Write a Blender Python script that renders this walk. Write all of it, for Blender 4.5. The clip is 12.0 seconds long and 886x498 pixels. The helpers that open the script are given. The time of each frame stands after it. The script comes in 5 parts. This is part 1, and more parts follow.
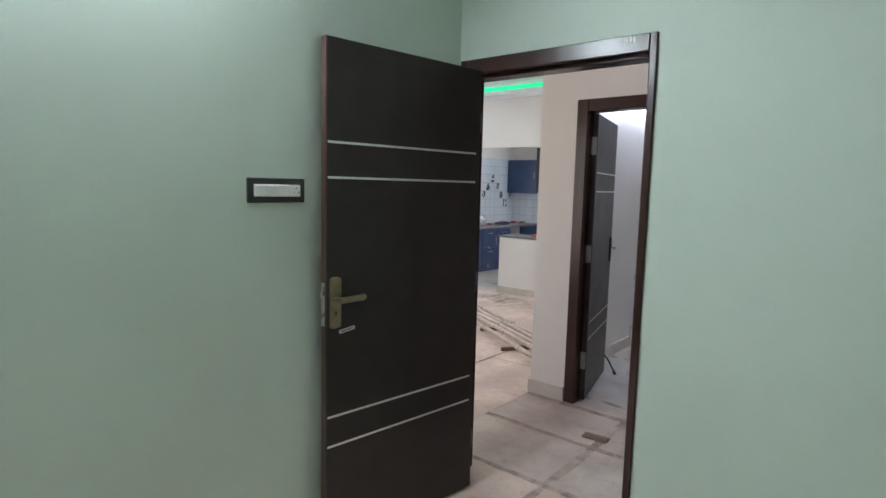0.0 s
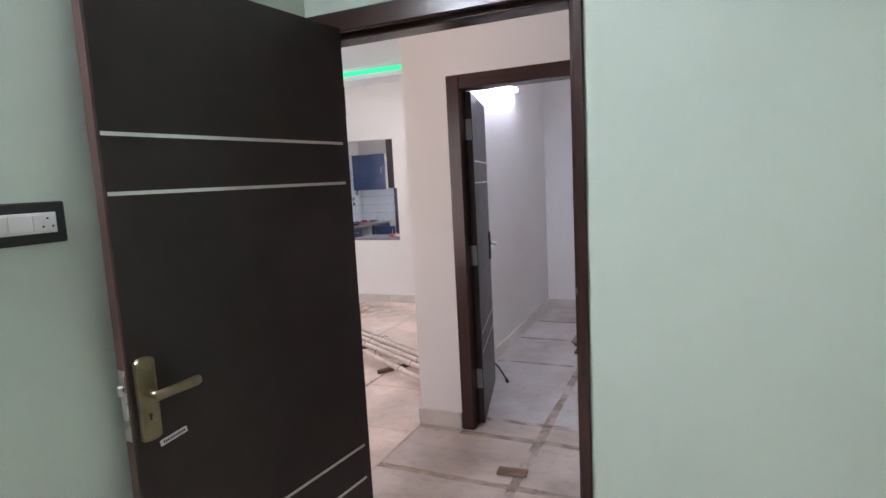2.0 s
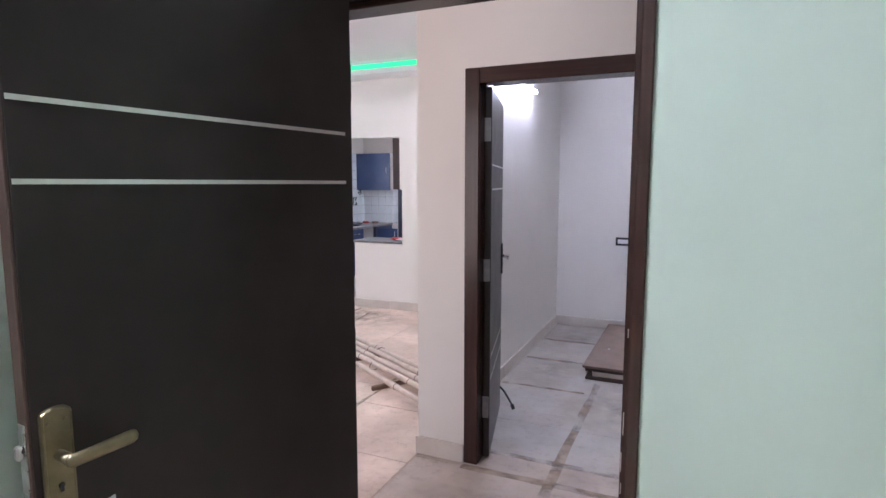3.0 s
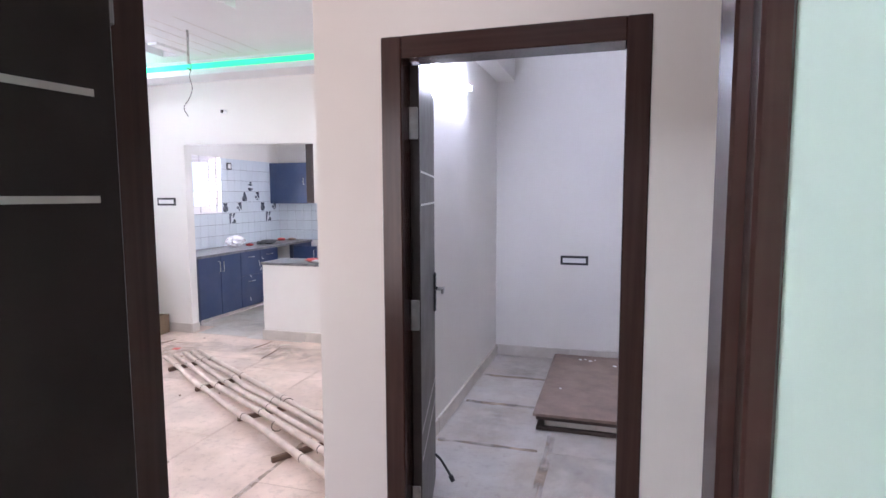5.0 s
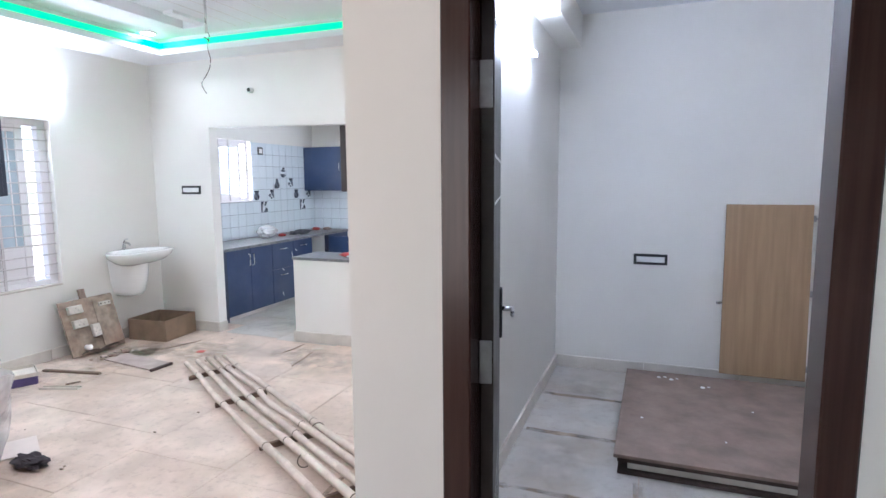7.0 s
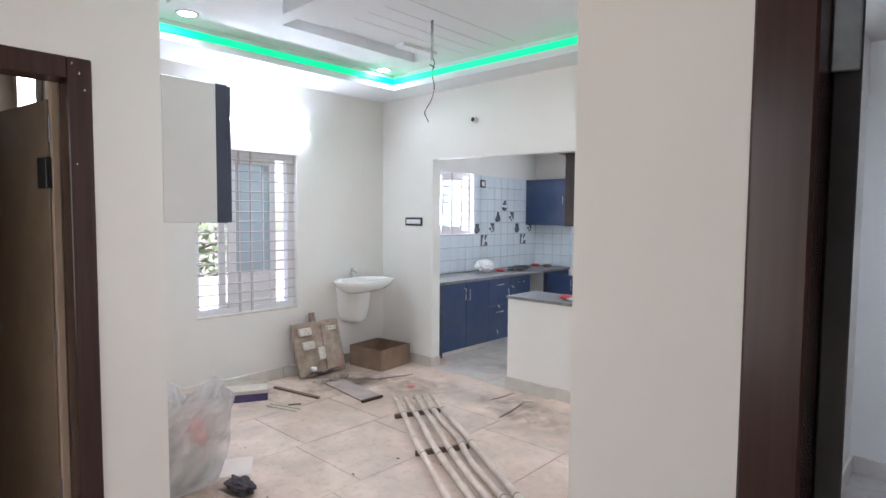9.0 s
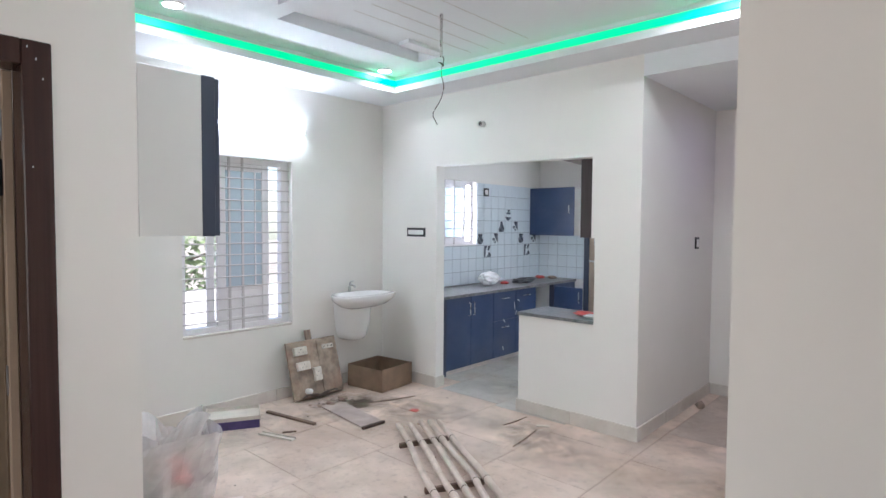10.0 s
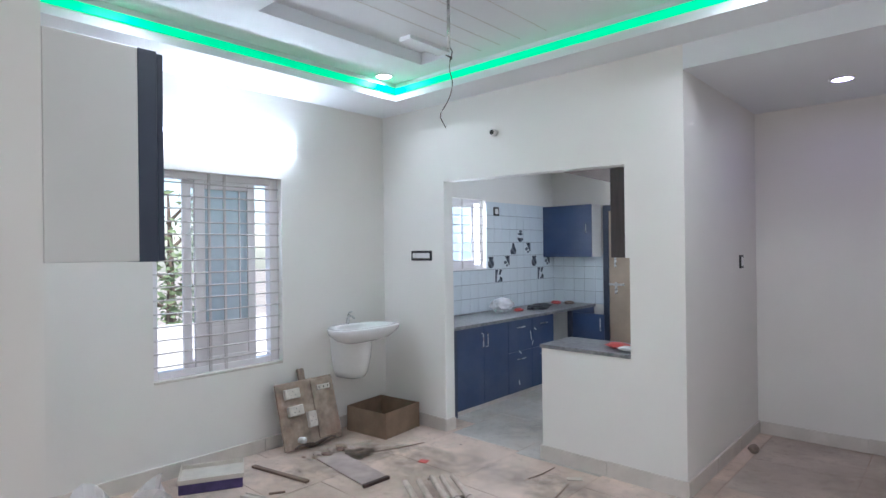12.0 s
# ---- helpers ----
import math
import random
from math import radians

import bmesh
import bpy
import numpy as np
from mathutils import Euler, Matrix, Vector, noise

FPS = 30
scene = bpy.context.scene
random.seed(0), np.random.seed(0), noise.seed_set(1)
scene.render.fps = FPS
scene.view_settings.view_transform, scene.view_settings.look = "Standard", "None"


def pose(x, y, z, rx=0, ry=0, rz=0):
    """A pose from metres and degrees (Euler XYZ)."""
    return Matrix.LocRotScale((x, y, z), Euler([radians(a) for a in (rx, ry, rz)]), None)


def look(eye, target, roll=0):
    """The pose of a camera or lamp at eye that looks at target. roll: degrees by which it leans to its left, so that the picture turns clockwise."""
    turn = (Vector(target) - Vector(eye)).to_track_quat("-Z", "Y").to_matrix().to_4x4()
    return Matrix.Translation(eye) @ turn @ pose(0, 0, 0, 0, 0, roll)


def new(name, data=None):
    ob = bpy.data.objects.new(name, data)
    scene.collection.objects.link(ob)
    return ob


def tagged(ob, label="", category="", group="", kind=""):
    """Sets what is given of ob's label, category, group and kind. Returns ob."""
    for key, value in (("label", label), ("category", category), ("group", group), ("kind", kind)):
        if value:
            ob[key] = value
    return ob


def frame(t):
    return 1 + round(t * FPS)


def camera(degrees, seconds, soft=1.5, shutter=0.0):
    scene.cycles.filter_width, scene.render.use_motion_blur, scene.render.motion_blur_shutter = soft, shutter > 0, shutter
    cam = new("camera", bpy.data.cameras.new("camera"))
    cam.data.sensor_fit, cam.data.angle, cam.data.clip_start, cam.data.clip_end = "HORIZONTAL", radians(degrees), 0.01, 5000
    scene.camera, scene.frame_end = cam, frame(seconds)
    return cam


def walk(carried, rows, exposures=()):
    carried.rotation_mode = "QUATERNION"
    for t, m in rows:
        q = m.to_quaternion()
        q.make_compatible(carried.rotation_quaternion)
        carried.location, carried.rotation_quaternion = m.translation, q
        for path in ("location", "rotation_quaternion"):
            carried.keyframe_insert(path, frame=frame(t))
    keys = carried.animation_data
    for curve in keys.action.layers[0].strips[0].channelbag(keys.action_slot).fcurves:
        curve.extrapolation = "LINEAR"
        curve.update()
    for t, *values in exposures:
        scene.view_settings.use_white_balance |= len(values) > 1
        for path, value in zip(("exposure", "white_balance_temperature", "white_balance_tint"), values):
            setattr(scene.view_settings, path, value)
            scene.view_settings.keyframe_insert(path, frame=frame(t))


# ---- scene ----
cam = camera(76.3, 12.0)
PATH = [
    (0, (0.581, -0.029, 1.502), (-0.691, 1.498, 1.281), 1.4),
    (0.5, (0.433, 0.04, 1.511), (-0.738, 1.647, 1.302), 0.7),
    (1, (0.308, 0.122, 1.536), (-0.711, 1.828, 1.311), -1.7),
    (1.5, (0.192, 0.267, 1.522), (-0.685, 2.048, 1.282), -2.4),
    (2, (0.062, 0.479, 1.518), (-0.747, 2.292, 1.275), -3.0),
    (2.5, (-0.028, 0.629, 1.534), (-0.823, 2.449, 1.296), -1.0),
    (3, (-0.127, 0.781, 1.522), (-0.936, 2.595, 1.291), 0.0),
    (3.5, (-0.236, 0.954, 1.531), (-0.925, 2.819, 1.311), -1.6),
    (5.5, (-0.45, 1.72, 1.526), (-1.024, 3.627, 1.338), -0.1),
    (6, (-0.534, 1.863, 1.523), (-1.153, 3.754, 1.315), -0.6),
    (6.5, (-0.607, 2.026, 1.538), (-1.273, 3.898, 1.316), -0.6),
    (7, (-0.708, 2.161, 1.557), (-1.409, 4.018, 1.312), -0.4),
    (7.5, (-0.787, 2.314, 1.559), (-1.666, 4.093, 1.309), -0.6),
    (9.5, (-1.128, 2.724, 1.533), (-2.527, 4.15, 1.43), 0.7),
    (10, (-1.311, 2.811, 1.549), (-2.651, 4.293, 1.46), 0.4),
    (10.5, (-1.463, 2.877, 1.549), (-2.721, 4.429, 1.464), 0.4),
    (11, (-1.55, 2.953, 1.529), (-2.812, 4.502, 1.444), 1.0),
    (11.5, (-1.647, 3.071, 1.523), (-2.934, 4.601, 1.472), -0.2),
    (12, (-1.731, 3.201, 1.52), (-3.08, 4.678, 1.521), -0.7),
]
walk(cam, [(t, look(eye, target, roll)) for t, eye, target, roll in PATH], [(0, 0.93, 6350, 17), (1.5, 1.03, 6400, 23), (2.0, 1.22, 6450, 27), (2.5, 1.3, 6330, 28), (3.5, 1.42, 6200, 28), (5.5, 1.65, 6080, 27), (6.0, 1.72, 5980, 22), (6.5, 1.7, 5920, 19), (7.5, 1.34, 5920, 14), (9.5, 1.17, 6150, 16), (10, 1.14, 6050, 14), (11, 1.12, 5950, 13), (11.5, 0.95, 5880, 12), (12, 0.88, 5800, 13)])
TUBE, TUBE_STORE, TUBE_BED, LED, DOWN, DOWN_ADDED, DOWN_V, VENT_GLOW = 54.0, 64.0, 160.0, 0.26, 40.0, 190.0, 22.0, 4.2
DAY_KITCHEN, CORRIDOR_FILL, KITCHEN_FILL = 24.0, 7.6, 52.0

# ---- light ----
world = bpy.data.worlds.new("sky")
scene.world = world
world.use_nodes = True
sky = world.node_tree.nodes.new("ShaderNodeTexSky")
sky.sky_type, sky.sun_disc = "NISHITA", False
sky.sun_elevation, sky.sun_rotation = radians(52), radians(108)
world.node_tree.links.new(sky.outputs[0], world.node_tree.nodes["Background"].inputs[0])
world.node_tree.nodes["Background"].inputs[1].default_value = 0.15
sun = new("sun", bpy.data.lights.new("sun", "SUN"))
sun.data.energy, sun.data.angle, sun.data.color = 4.5, radians(0.5), (1, 0.95, 0.88)
sun.matrix_world = look((0, 0, 30), (Vector((0, 0, 30)) - Vector((math.sin(radians(108)) * 0.62, math.cos(radians(108)) * 0.62, 0.79))))


def daylight(name, m, w, h, watts, color=(0.90, 0.96, 1.0)):
    """An area lamp in a wall opening, sending in light from outside."""
    ob = new(name, bpy.data.lights.new(name, "AREA"))
    ob.data.shape, ob.data.size, ob.data.size_y, ob.data.energy, ob.data.color = "RECTANGLE", w, h, watts, color
    ob.matrix_world = m


daylight("kitchen_daylight", pose(-5.85, 7.78, 1.685, 90, 0, -90), 0.84, 0.74, DAY_KITCHEN)
# warm fill lamp in an added, unseen opening; brightens corridor and hall
daylight("corridor_fill_light", pose(-2.45, 0.84, 1.45, 90, 0, 0), 1.5, 1.5, CORRIDOR_FILL, (1.0, 0.89, 0.77))


# ---- materials ----
def mat(name, color, rough=0.5, metal=0.0, var=0.08, scale=6.0, bump=0.05, fine=120.0, stain=0.0, stain_color=None, spec=0.5, random_tint=0.0, coat=0.0, wide=False, speck=0.0):
    """A surface with broad tone variation, fine grain relief and, if asked, stains of a colour of their own."""
    m = bpy.data.materials.new(name)
    m.use_nodes = True
    nt = m.node_tree
    n, l = nt.nodes, nt.links
    b = n["Principled BSDF"]
    b.inputs["Roughness"].default_value, b.inputs["Metallic"].default_value = rough, metal
    b.inputs["Specular IOR Level"].default_value = spec
    b.inputs["Coat Weight"].default_value = coat
    co = n.new("ShaderNodeTexCoord")
    place = n.new("ShaderNodeNewGeometry").outputs["Position"] if wide else co.outputs["Object"]
    big = n.new("ShaderNodeTexNoise")
    big.inputs["Scale"].default_value, big.inputs["Detail"].default_value = scale, 6
    l.new(place, big.inputs["Vector"])
    ramp = n.new("ShaderNodeMapRange")
    ramp.inputs[1].default_value, ramp.inputs[2].default_value = 0.3, 0.7
    ramp.inputs[3].default_value, ramp.inputs[4].default_value = 1 - var, 1 + var
    l.new(big.outputs[0], ramp.inputs[0])
    mul = n.new("ShaderNodeMix")
    mul.data_type, mul.blend_type = "RGBA", "MULTIPLY"
    mul.inputs[0].default_value = 1
    mul.inputs[6].default_value = (*color, 1)
    l.new(ramp.outputs[0], mul.inputs[7])
    out = mul.outputs[2]
    if stain:
        s = n.new("ShaderNodeTexNoise")
        s.inputs["Scale"].default_value, s.inputs["Detail"].default_value, s.inputs["Roughness"].default_value = scale * 0.45, 9, 0.65
        l.new(place, s.inputs["Vector"])
        r = n.new("ShaderNodeMapRange")
        r.inputs[1].default_value, r.inputs[2].default_value, r.inputs[4].default_value = 0.45, 0.72, stain
        l.new(s.outputs[0], r.inputs[0])
        mx = n.new("ShaderNodeMix")
        mx.data_type = "RGBA"
        l.new(r.outputs[0], mx.inputs[0])
        l.new(out, mx.inputs[6])
        mx.inputs[7].default_value = (*(stain_color or color), 1)
        out = mx.outputs[2]
    if speck:
        s = n.new("ShaderNodeTexNoise")
        s.inputs["Scale"].default_value, s.inputs["Detail"].default_value, s.inputs["Roughness"].default_value = 17, 10, 0.7
        l.new(place, s.inputs["Vector"])
        r = n.new("ShaderNodeMapRange")
        r.inputs[1].default_value, r.inputs[2].default_value, r.inputs[4].default_value = 0.52, 0.74, speck
        l.new(s.outputs[0], r.inputs[0])
        mx = n.new("ShaderNodeMix")
        mx.data_type = "RGBA"
        l.new(r.outputs[0], mx.inputs[0])
        l.new(out, mx.inputs[6])
        mx.inputs[7].default_value = (0.19, 0.13, 0.10, 1)
        out = mx.outputs[2]
    if random_tint:
        oi = n.new("ShaderNodeObjectInfo")
        rr = n.new("ShaderNodeMapRange")
        rr.inputs[3].default_value, rr.inputs[4].default_value = 1 - random_tint, 1 + random_tint
        l.new(oi.outputs["Random"], rr.inputs[0])
        mr = n.new("ShaderNodeMix")
        mr.data_type, mr.blend_type = "RGBA", "MULTIPLY"
        mr.inputs[0].default_value = 1
        l.new(out, mr.inputs[6])
        l.new(rr.outputs[0], mr.inputs[7])
        out = mr.outputs[2]
    l.new(out, b.inputs["Base Color"])
    rv = n.new("ShaderNodeMapRange")
    rv.inputs[1].default_value, rv.inputs[2].default_value = 0.3, 0.7
    rv.inputs[3].default_value, rv.inputs[4].default_value = max(0.02, rough - 0.035), min(1, rough + 0.035)
    l.new(big.outputs[0], rv.inputs[0])
    l.new(rv.outputs[0], b.inputs["Roughness"])
    if bump:
        g = n.new("ShaderNodeTexNoise")
        g.inputs["Scale"].default_value, g.inputs["Detail"].default_value = fine, 4
        l.new(place, g.inputs["Vector"])
        bp = n.new("ShaderNodeBump")
        bp.inputs["Strength"].default_value, bp.inputs["Distance"].default_value = bump, 0.004
        l.new(g.outputs[0], bp.inputs["Height"])
        l.new(bp.outputs[0], b.inputs["Normal"])
    return m


def wood(name, dark, light, stretch=(14, 14, 1.0), rough=0.45, coat=0.0, scale=3.0):
    """Long-grained timber; the grain runs along the axis with the smallest stretch."""
    m = mat(name, light, rough, bump=0.08, fine=60, coat=coat)
    nt = m.node_tree
    n, l = nt.nodes, nt.links
    co, mp, nz, rp = n.new("ShaderNodeTexCoord"), n.new("ShaderNodeMapping"), n.new("ShaderNodeTexNoise"), n.new("ShaderNodeValToRGB")
    mp.inputs["Scale"].default_value = stretch
    nz.inputs["Scale"].default_value, nz.inputs["Detail"].default_value, nz.inputs["Distortion"].default_value = scale, 5, 0.25
    l.new(co.outputs["Object"], mp.inputs[0])
    l.new(mp.outputs[0], nz.inputs["Vector"])
    l.new(nz.outputs[0], rp.inputs[0])
    rp.color_ramp.elements[0].position, rp.color_ramp.elements[1].position = 0.35, 0.65
    rp.color_ramp.elements[0].color, rp.color_ramp.elements[1].color = (*dark, 1), (*light, 1)
    b = n["Principled BSDF"]
    l.new(rp.outputs[0], b.inputs["Base Color"])
    for plug in ("Roughness", "Normal"):
        for k in list(b.inputs[plug].links):
            l.remove(k)
    b.inputs["Roughness"].default_value = rough
    return m


def glow(name, color, strength):
    m = bpy.data.materials.new(name)
    m.use_nodes = True
    b = m.node_tree.nodes["Principled BSDF"]
    b.inputs["Base Color"].default_value = (*color, 1)
    b.inputs["Emission Color"].default_value, b.inputs["Emission Strength"].default_value = (*color, 1), strength
    return m


def clear(name, color=(1, 1, 1), rough=0.02, alpha=0.25):
    """Thin see-through sheet: mostly clear, with a gloss."""
    m = bpy.data.materials.new(name)
    m.use_nodes = True
    b = m.node_tree.nodes["Principled BSDF"]
    b.inputs["Base Color"].default_value = (*color, 1)
    b.inputs["Roughness"].default_value, b.inputs["Alpha"].default_value = rough, alpha
    return m


M_GREEN = mat("green_wall_paint", (0.565, 0.665, 0.575), 0.55, var=0.03, scale=1.5, bump=0.06, fine=70)
M_WHITE = mat("white_wall_paint", (0.805, 0.778, 0.73), 0.6, var=0.025, scale=1.3, bump=0.06, fine=70, stain=0.12, stain_color=(0.66, 0.62, 0.56))
M_CEIL = mat("ceiling_paint", (0.81, 0.82, 0.83), 0.7, var=0.02, scale=1.2, bump=0.04)
M_SKIRT = mat("marble_skirting", (0.65, 0.60, 0.54), 0.4, var=0.10, scale=5, stain=0.5, stain_color=(0.47, 0.40, 0.33), random_tint=0.06)
M_SLAB = mat("dusty_marble", (0.655, 0.525, 0.44), 0.62, var=0.2, scale=2.6, bump=0.08, fine=60, stain=0.85, stain_color=(0.42, 0.30, 0.215), random_tint=0.03, wide=True, speck=0.42)
M_SLAB_GREY = mat("grey_marble", (0.47, 0.445, 0.41), 0.45, var=0.13, scale=4.0, bump=0.06, stain=0.8, stain_color=(0.42, 0.34, 0.26), random_tint=0.05, wide=True, speck=0.4)
M_SLAB_DIRTY = mat("grimy_marble", (0.51, 0.43, 0.37), 0.6, var=0.2, scale=3.0, bump=0.08, stain=0.85, stain_color=(0.31, 0.235, 0.175), random_tint=0.04, wide=True, speck=0.5)
M_DIRT = mat("brown_joint_dirt", (0.52, 0.415, 0.32), 0.9, var=0.25, scale=9, bump=0.15, wide=True)
dn = M_DIRT.node_tree.nodes
dz, dr, dp = dn.new("ShaderNodeTexNoise"), dn.new("ShaderNodeMapRange"), dn.new("ShaderNodeNewGeometry")
dz.inputs["Scale"].default_value, dz.inputs["Detail"].default_value = 5, 9
dr.inputs[1].default_value, dr.inputs[2].default_value, dr.inputs[4].default_value = 0.36, 0.62, 0.8
M_DIRT.node_tree.links.new(dp.outputs["Position"], dz.inputs["Vector"])
M_DIRT.node_tree.links.new(dz.outputs[0], dr.inputs[0])
M_DIRT.node_tree.links.new(dr.outputs[0], dn["Principled BSDF"].inputs["Alpha"])


def smear(name, color, most):
    """A smear of soil and painted shade that thins out towards its rim."""
    m = mat(name, color, 0.95, var=0.3, scale=9, bump=0.2, wide=True)
    n, l = m.node_tree.nodes, m.node_tree.links
    co, ln, edge, nz, cut, mul = n.new("ShaderNodeTexCoord"), n.new("ShaderNodeVectorMath"), n.new("ShaderNodeMapRange"), n.new("ShaderNodeTexNoise"), n.new("ShaderNodeMapRange"), n.new("ShaderNodeMath")
    ln.operation, mul.operation = "LENGTH", "MULTIPLY"
    edge.inputs[1].default_value, edge.inputs[2].default_value, edge.inputs[3].default_value, edge.inputs[4].default_value = 0.2, 0.98, 1, 0
    nz.inputs["Scale"].default_value, nz.inputs["Detail"].default_value, nz.inputs["Roughness"].default_value = 6, 9, 0.7
    cut.inputs[1].default_value, cut.inputs[2].default_value, cut.inputs[4].default_value = 0.36, 0.66, most
    l.new(co.outputs["Object"], ln.inputs[0])
    l.new(ln.outputs["Value"], edge.inputs[0])
    l.new(n.new("ShaderNodeNewGeometry").outputs["Position"], nz.inputs["Vector"])
    l.new(nz.outputs[0], cut.inputs[0])
    l.new(edge.outputs[0], mul.inputs[0])
    l.new(cut.outputs[0], mul.inputs[1])
    l.new(mul.outputs[0], n["Principled BSDF"].inputs["Alpha"])
    return m


M_SOIL_SHADE = smear("brown_soil_and_shade", (0.43, 0.325, 0.24), 0.40)
M_JOINT = mat("dirty_joint", (0.47, 0.36, 0.28), 0.9, var=0.25, scale=7, bump=0.2)
M_DOOR = mat("dark_laminate", (0.020, 0.013, 0.0118), 0.38, var=0.25, scale=9, bump=0.03, fine=220, spec=0.4)
M_FRAME = wood("dark_polished_wood", (0.037, 0.0165, 0.0135), (0.048, 0.022, 0.018), (22, 22, 0.7), 0.25)
M_FRAME_ACROSS = wood("dark_polished_wood_across", (0.037, 0.0165, 0.0135), (0.048, 0.022, 0.018), (0.7, 22, 22), 0.25)
for m in (M_FRAME, M_FRAME_ACROSS):
    m.node_tree.nodes["Principled BSDF"].inputs["Specular IOR Level"].default_value = 0.36
M_EDGE = wood("door_edge_wood", (0.040, 0.021, 0.016), (0.07, 0.038, 0.028), (16, 16, 1), 0.5)
M_ALU = mat("aluminium_strip", (0.72, 0.72, 0.70), 0.32, 0.9, var=0.05, scale=30, bump=0.02)
M_BRASS = mat("antique_brass", (0.27, 0.225, 0.145), 0.36, 1.0, var=0.2, scale=24, bump=0.04)
M_STEEL = mat("brushed_steel", (0.60, 0.60, 0.59), 0.28, 1.0, var=0.08, scale=30, bump=0.02)
M_BLACK = mat("black_plastic", (0.015, 0.017, 0.017), 0.38, var=0.1, scale=20)
M_MODULE = mat("white_switch_plastic", (0.78, 0.78, 0.76), 0.35, var=0.04, scale=20)
M_HINGE = mat("dull_hinge_steel", (0.27, 0.27, 0.28), 0.42, 0.9, var=0.2, scale=25, bump=0.04)
M_DUSTY = mat("dust_covered_wood", (0.40, 0.325, 0.29), 0.9, var=0.2, scale=9, bump=0.2, stain=0.4, stain_color=(0.30, 0.235, 0.205))
M_DUSTWHITE = mat("dusty_white_plastic", (0.60, 0.555, 0.49), 0.7, var=0.15, scale=25, bump=0.1, stain=0.4, stain_color=(0.42, 0.34, 0.27))
M_CLAY = mat("clay_smeared_plank", (0.33, 0.26, 0.20), 0.9, var=0.4, scale=11, bump=0.4, fine=40, stain=0.9, stain_color=(0.27, 0.15, 0.105), speck=0.5)
M_MATTE = mat("dark_matted_cloth", (0.05, 0.04, 0.045), 0.95, var=0.3, scale=20, bump=0.4)
M_GREYSHEET = mat("grey_plastic_sheet", (0.07, 0.075, 0.085), 0.5, var=0.2, scale=12, bump=0.1)
M_PAPER = mat("label_paper", (0.70, 0.70, 0.68), 0.7, var=0.05, scale=30)
M_INK = mat("label_ink", (0.03, 0.03, 0.03), 0.7, var=0.1, scale=30)
M_BLUE = mat("blue_laminate", (0.025, 0.049, 0.122), 0.38, var=0.10, scale=4, bump=0.02, stain=0.22, stain_color=(0.18, 0.20, 0.25))
M_NAVY = mat("navy_board", (0.035, 0.045, 0.075), 0.42, var=0.1, scale=6, bump=0.02)
M_CARCASS = mat("pale_carcass_board", (0.66, 0.65, 0.62), 0.5, var=0.03, scale=4, bump=0.02)
M_GRANITE = mat("dusty_grey_granite", (0.16, 0.16, 0.165), 0.35, var=0.45, scale=38, bump=0.05, stain=0.6, stain_color=(0.36, 0.34, 0.33))
M_TILE = mat("white_wall_tile", (0.70, 0.76, 0.80), 0.16, var=0.03, scale=3, bump=0.0, random_tint=0.02)
M_TILE_DARK = mat("printed_tile_motif", (0.075, 0.09, 0.12), 0.2, var=0.7, scale=26, bump=0.0, stain=0.5, stain_color=(0.35, 0.37, 0.40))
M_GROUT = mat("grey_grout", (0.30, 0.33, 0.37), 0.9, var=0.1, scale=12)
M_CERAMIC = mat("white_ceramic", (0.82, 0.81, 0.79), 0.12, var=0.02, scale=4, bump=0.0, coat=0.4)
M_CARDBOARD = mat("brown_cardboard", (0.25, 0.168, 0.11), 0.85, var=0.18, scale=8, bump=0.15, fine=90)
M_PLY = mat("raw_brown_board", (0.225, 0.16, 0.128), 0.85, var=0.22, scale=7, bump=0.25, fine=60, stain=0.55, stain_color=(0.33, 0.26, 0.21))
M_PLY_EDGE = mat("dark_board_edge", (0.05, 0.028, 0.022), 0.7, var=0.3, scale=30, bump=0.2)
M_OAK = wood("oak_veneer", (0.33, 0.21, 0.118), (0.40, 0.262, 0.15), (14, 14, 0.8), 0.5, scale=2.4)
M_OLDWOOD = wood("weathered_scrap_wood", (0.22, 0.16, 0.125), (0.33, 0.26, 0.21), (2, 12, 12), 0.85, scale=3)
M_PLANK = wood("weathered_plank", (0.20, 0.14, 0.105), (0.34, 0.26, 0.20), (9, 9, 1.6), 0.85, scale=3)
# brown that holds the shade of the kitchen soffit
M_SOFFIT_SHADE = mat("brown_soffit_shade", (0.20, 0.165, 0.15), 0.7, var=0.1, scale=5)
M_STICK = wood("brown_batten", (0.12, 0.075, 0.055), (0.22, 0.15, 0.105), (2, 14, 14), 0.8)
M_POLE = mat("pale_peeled_pole", (0.63, 0.53, 0.45), 0.65, var=0.16, scale=9, bump=0.25, fine=45, stain=0.5, stain_color=(0.38, 0.28, 0.21))
M_KNOT = mat("dark_pole_knot", (0.10, 0.075, 0.06), 0.85, var=0.3, scale=20)
M_UPVC = mat("white_window_frame", (0.86, 0.83, 0.84), 0.35, var=0.02, scale=4, bump=0.0)
M_GRILL = mat("painted_grill", (0.60, 0.56, 0.56), 0.4, var=0.05, scale=10)
M_GLASS = clear("window_glass", (0.9, 0.95, 1.0), 0.02, 0.12)
M_MESH = clear("insect_mesh", (0.58, 0.68, 0.76), 0.5, 0.72)
M_BAG = clear("cloudy_plastic_bag", (0.88, 0.87, 0.87), 0.25, 0.36)
bn, bl = M_BAG.node_tree.nodes, M_BAG.node_tree.links
cloud, thick = bn.new("ShaderNodeTexNoise"), bn.new("ShaderNodeMapRange")
cloud.inputs["Scale"].default_value, cloud.inputs["Detail"].default_value, cloud.inputs["Distortion"].default_value = 3.5, 3, 0.8
